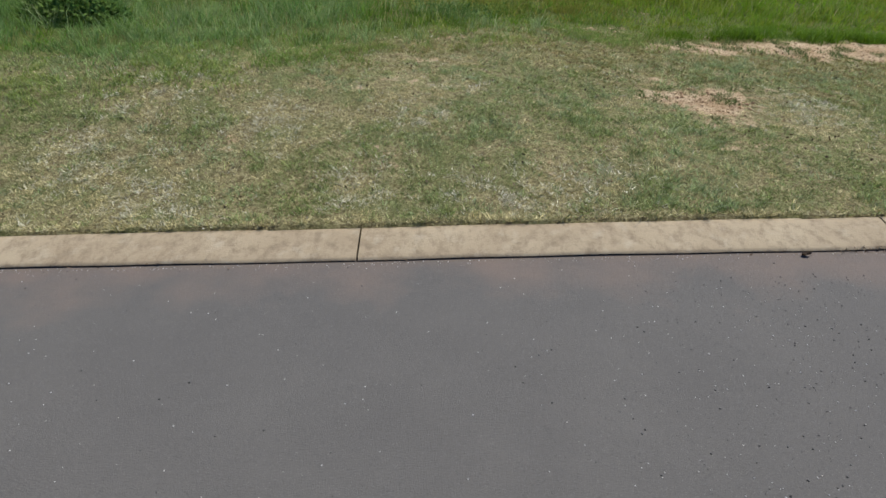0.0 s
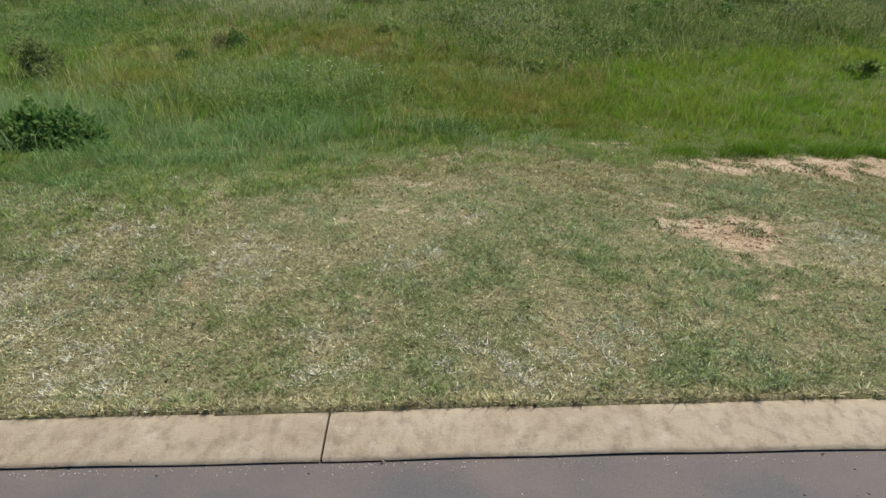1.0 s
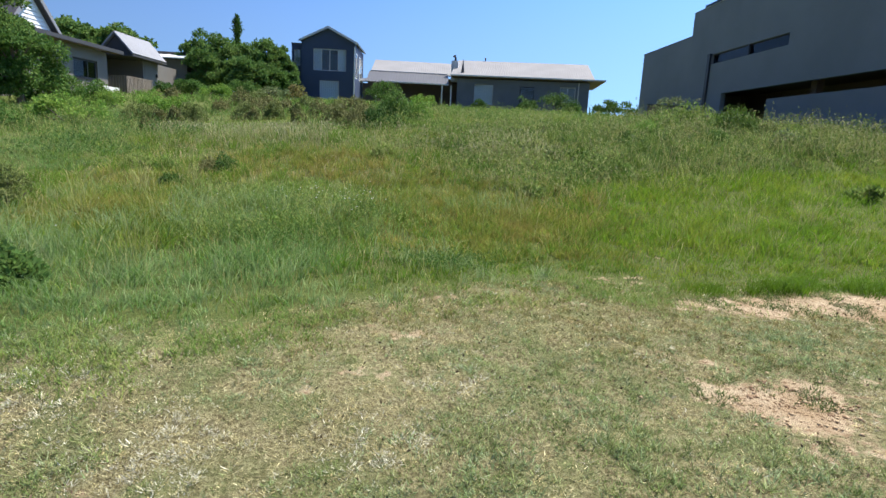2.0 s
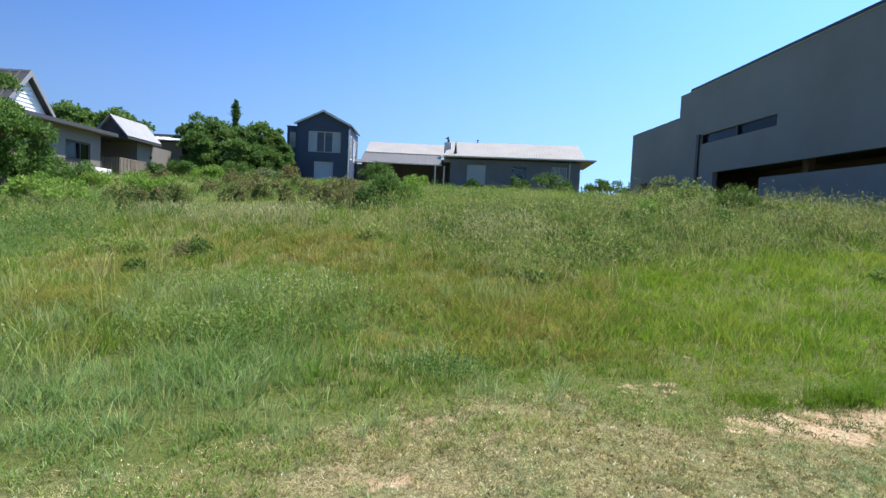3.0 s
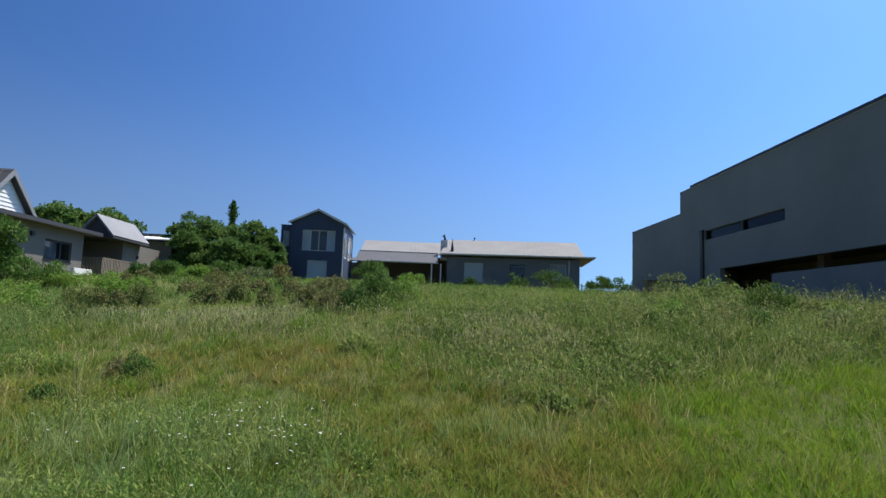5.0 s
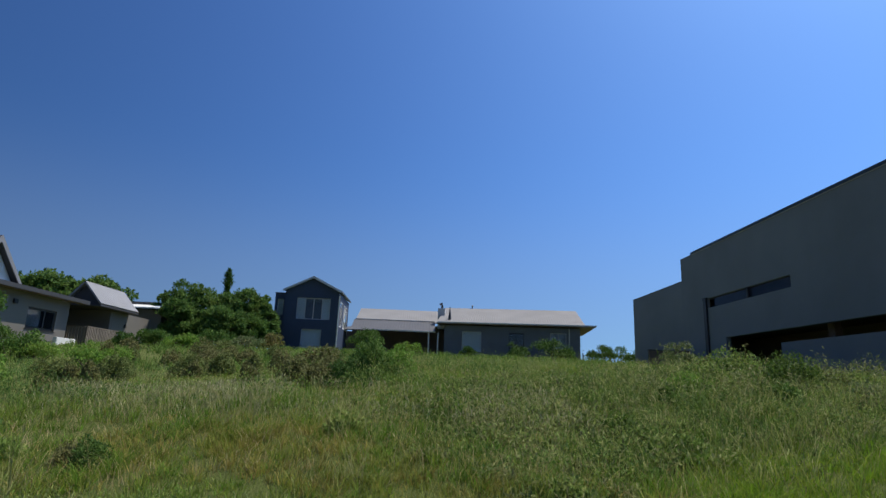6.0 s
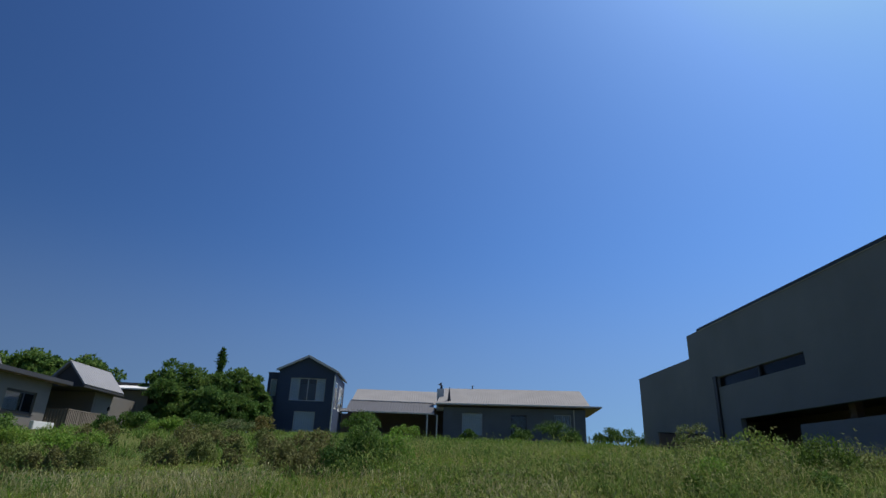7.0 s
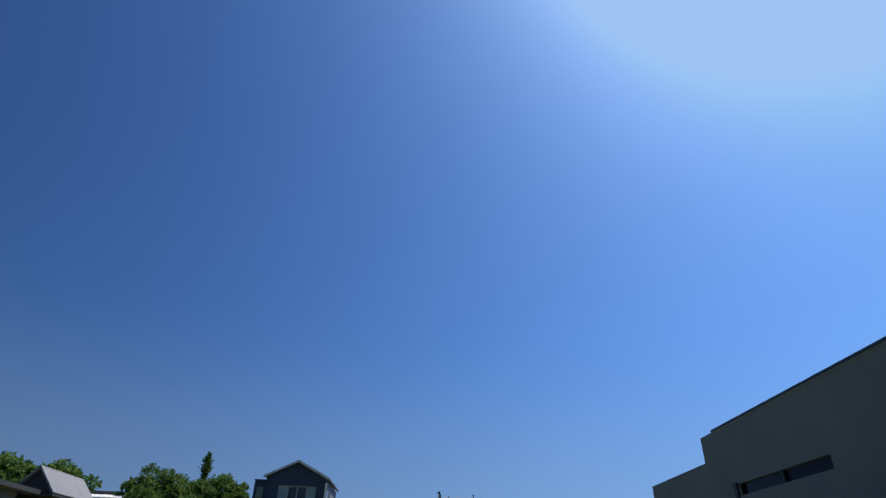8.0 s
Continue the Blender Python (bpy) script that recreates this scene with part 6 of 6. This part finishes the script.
rng = np.random.default_rng(507)
x, y = scatter(rng, 28000, -14, 18, 11.5, 27, 14.0, 1.2, lambda x, y: meadow_share(x, y) * smooth(y + 1.5 * (lumps(x, y, 1.0, 31) - 0.5), band_edge(x) - 0.9, band_edge(x) + 0.4) * smooth(lumps(x, y, 1.6, 30), 0.36, 0.56) * (1 - 0.95 * heathy(x, y)))
weeds("leafy_weeds", "leafy green weeds among the upper grass", rng, x, y, 0.2 * rng.uniform(0.3, 1, len(x)) + 0.08 + meadow_height(x, y) * (0.4 + 1.5 * smooth(lumps(x, y, 1.6, 30), 0.42, 0.75)), 0.07, WEED)
x, y = scatter(rng, 16000, -14, 18, 11.5, 27, 14.0, 1.2, lambda x, y: meadow_share(x, y) * smooth(y, band_edge(x) - 0.6, band_edge(x) + 0.6) * smooth(lumps(x, y, 1.2, 33), 0.45, 0.68) * (1 - 0.95 * heathy(x, y)))
weeds("dark_weeds", "dark green weed clumps among the upper grass", rng, x, y, 0.10 + meadow_height(x, y), 0.065, LEAF_MID)
x, y = scatter(rng, 13000, -16, -6.5, 13, 27, 16.0, 1.0, lambda x, y: meadow_share(x, y) * smooth(lumps(x, y, 1.3, 34), 0.4, 0.6) * (1 - 0.95 * heathy(x, y)))
weeds("bright_weeds", "bright green leafy weeds in the tall grass", rng, x, y, 0.15 + 0.35 * lumps(x, y, 1.3, 35), 0.075, LEAF_HEDGE)
x, y = scatter(rng, 9000, -5, 1, 7.6, 13, 8.0, 1.0, lambda x, y: meadow_share(x, y) * patches(x, y, DAISY_PATCHES) * smooth(lumps(x, y, 2.4, 36), 0.3, 0.55))
weeds("daisy_weeds", "grey-green leafy weeds among white daisies", rng, x, y, 0.10 + meadow_height(x, y) * rng.uniform(0.7, 1.2, len(x)), 0.045, WEED)
cx, cy = np.array([-2.25, -1.85, -1.7, -2.6, 0.0, 0.4, -1.2]), np.array([8.8, 8.5, 9.0, 9.2, 8.05, 7.95, 9.3])
k = rng.integers(0, len(cx), 7000)
x, y = cx[k] + rng.normal(0, 0.24, len(k)), cy[k] + rng.normal(0, 0.18, len(k))
weeds("clover_clumps", "low dark green clover clumps in the grass", rng, x, y, 0.20, 0.035, LEAF_MID)

# white daisies on thin stems
rng = np.random.default_rng(504)
fx = np.concatenate([rng.normal(-1.35, 0.45, 30), rng.normal(-1.9, 0.3, 16), rng.normal(-2.2, 0.8, 18), rng.normal(-4.6, 1.3, 14)])
fy = np.concatenate([rng.normal(10.25, 0.34, 30), rng.normal(10.8, 0.25, 16), rng.normal(9.8, 0.6, 18), rng.normal(10.0, 1.3, 14)])
n = len(fx)
fh = 0.22 + 0.16 * rng.uniform(0, 1, n) + 0.1
top = np.stack([fx, fy, ground_z(fx, fy) + fh], -1)
verts, quads = [], []
for k in range(n):
    for p in range(5):
        a = p * 2 * np.pi / 5
        o = np.array([np.cos(a), np.sin(a), 0.25])
        s = np.array([-np.sin(a), np.cos(a), 0])
        q = len(verts)
        verts += [top[k], top[k] + o * 0.007 + s * 0.006, top[k] + o * 0.0135, top[k] + o * 0.007 - s * 0.006]
        quads.append((q, q + 1, q + 2, q + 3))
daisies = mesh_of("daisies", np.array(verts), [np.array(quads)])
daisies.materials.append(PETAL)
tagged(new("daisies", daisies), "small white daisies among the meadow grass", "flowers", kind="stuff")
stems = join_tubes("daisy_stems", [((top[k][0], top[k][1], top[k][2] - fh[k]), top[k] - np.array([0, 0, 0.002]), 0.0025, 0.0018, 4) for k in range(n)])
stems.materials.append(MEADOW)
tagged(new("daisy_stems", stems), "thin green stems of the daisies", "flowers", kind="stuff")


# ---- loose things on the road and the verge
def chips(name, label, rng, x, y, z, size, material):
    n = len(x)
    c = np.stack([x, y, z], -1)
    s = size * np.clip(rng.lognormal(-0.25, 0.5, (n, 1)), 0.3, 1.35)
    shape = np.array([(1, 0, 0.1), (0.2, 0.9, 0), (-0.9, 0.3, 0.1), (-0.3, -0.9, 0), (0.1, 0.1, 0.8), (0, 0, -0.4)])
    a = rng.uniform(0, 2 * np.pi, n)
    rot = np.zeros((n, 3, 3))
    rot[:, 0, 0], rot[:, 0, 1], rot[:, 1, 0], rot[:, 1, 1], rot[:, 2, 2] = np.cos(a), -np.sin(a), np.sin(a), np.cos(a), 1
    pts = np.einsum('nij,kj->nki', rot, shape) * s[:, None] * rng.uniform(0.7, 1.3, (n, 6, 1)) + c[:, None]
    tri = np.array([(0, 1, 4), (1, 2, 4), (2, 3, 4), (3, 0, 4), (1, 0, 5), (2, 1, 5), (3, 2, 5), (0, 3, 5)])
    me = mesh_of(name, pts.reshape(-1, 3), [(np.arange(n)[:, None, None] * 6 + tri).reshape(-1, 3)])
    me.materials.append(material)
    return tagged(new(name, me), label, "stones", kind="stuff")


rng = np.random.default_rng(505)
x = np.concatenate([rng.uniform(-3.2, 3.2, 520), rng.normal(1.75, 0.7, 380)])
y = np.concatenate([rng.uniform(0.4, 2.72, 520), rng.uniform(0.5, 2.4, 380)])
chips("stone_chips", "pale loose stone chips on the asphalt", rng, x, y, road_z(x, y), 0.0035, PEBBLE)
# near-black specks stand in for the shade inside small pits
x = np.concatenate([rng.normal(1.75, 0.7, 900), rng.uniform(-3, 3, 260)])
y = np.concatenate([rng.uniform(0.5, 2.45, 900), rng.uniform(0.4, 2.7, 260)])
chips("pit_specks", "dark specks standing in for shaded pits in the asphalt", rng, x, y, road_z(x, y) - 0.0005, 0.0046, PIT_SHADE)
x = rng.uniform(-2.8, 2.8, 300)
y = kerb_y(x) - np.abs(rng.normal(0, 0.03, 300)) - 0.01
chips("gutter_grit", "pale grit along the kerb's foot", rng, x, y, road_z(x, y), 0.004, PEBBLE)
x, y = rng.normal(2.4, 0.3, 140), rng.normal(4.98, 0.24, 140)
chips("soil_clods", "dark brown crumbs of soil on a bare patch", rng, x, y, ground_z(x, y) + 0.001, 0.008, CLOD)
k = rng.integers(0, 9, 90)
x, y = np.array([2.28, 2.42, 2.55, 2.7, 2.35, 2.5, 2.62, 2.2, 2.8])[k] + rng.normal(0, 0.04, 90), np.array([5.22, 5.3, 5.2, 5.08, 4.98, 5.05, 4.86, 5.08, 4.95])[k] + rng.normal(0, 0.025, 90)
chips("soil_lumps", "broken brown lumps of soil on a bare patch", rng, x, y, ground_z(x, y), 0.017, CLOD)
x, y = scatter(rng, 420, 2.4, 8, 6.5, 8.0, 7.0, 0.5, lambda x, y: smooth(bareness(x, y), 0.3, 0.6))
chips("sand_clods", "small brown clods on the bare sand", rng, x, y, ground_z(x, y) + 0.003, 0.010, CLOD)
x = np.concatenate([rng.normal(2.4, 0.28, 130), rng.uniform(2.7, 7.0, 160)])
y = np.concatenate([rng.normal(4.95, 0.22, 130), rng.normal(7.05, 0.2, 160) + 0.08 * (x[130:] - 4)])
chips("sand_lumps", "pale sandy lumps on the bare soil", rng, x, y, ground_z(x, y) + 0.002, 0.015, SAND_LUMP)
# dead leaves gathered against the kerb, and single ones on the verge
rng = np.random.default_rng(506)
x = np.concatenate([rng.uniform(2.3, 3.6, 110), rng.uniform(-3, 2, 20)])
y = kerb_y(x) + rng.normal(0.0, 0.016, len(x)) - 0.012
c = np.stack([x, y, road_z(x, y) + 0.004 + rng.uniform(0, 0.022, len(x))], -1)
litter = leaf_mesh("leaf_litter", rng, c, 0.022, 0.0, 0.4)
litter.materials.append(DEAD_LEAF)
tagged(new("leaf_litter", litter), "brown dead leaves gathered along the kerb's foot", "leaf litter", kind="stuff")
x, y = scatter(rng, 620, -4, 6, 3.2, 8.5, 4.0, 0.5, lambda x, y: lawn_share(x, y) * (0.15 + 0.85 * smooth(lumps(x, y, 3.0, 53), 0.5, 0.65)))
c = np.stack([x, y, ground_z(x, y) + 0.02], -1)
specks = leaf_mesh("verge_leaves", rng, c, 0.028, 0.2, 0.5)
specks.materials.append(DEAD_LEAF)
tagged(new("verge_leaves", specks), "scattered dead leaves on the verge", "leaf litter", kind="stuff")
curled = thing("dead_leaf", "curled dark dead leaf on the asphalt", "leaf", (2.12, 2.66, float(road_z(2.12, 2.66))))
z = float(road_z(2.12, 2.66))
bm = bmesh.new()
rows = []
for k in range(7):
    s = k / 6
    w = 0.018 * math.sin(math.pi * (0.12 + 0.8 * s))
    rows.append([bm.verts.new((2.10 + 0.055 * s, 2.66 + sgn * w, z + 0.004 + 0.016 * (sgn ** 2) + 0.012 * s * s)) for sgn in (-1, 0, 1)])
for p, q in zip(rows[:-1], rows[1:]):
    for k in range(2):
        bm.faces.new((p[k], p[k + 1], q[k + 1], q[k]))
bmesh.ops.solidify(bm, geom=bm.faces[:], thickness=0.0015)
part("blade", bm, DEAD_LEAF, curled)
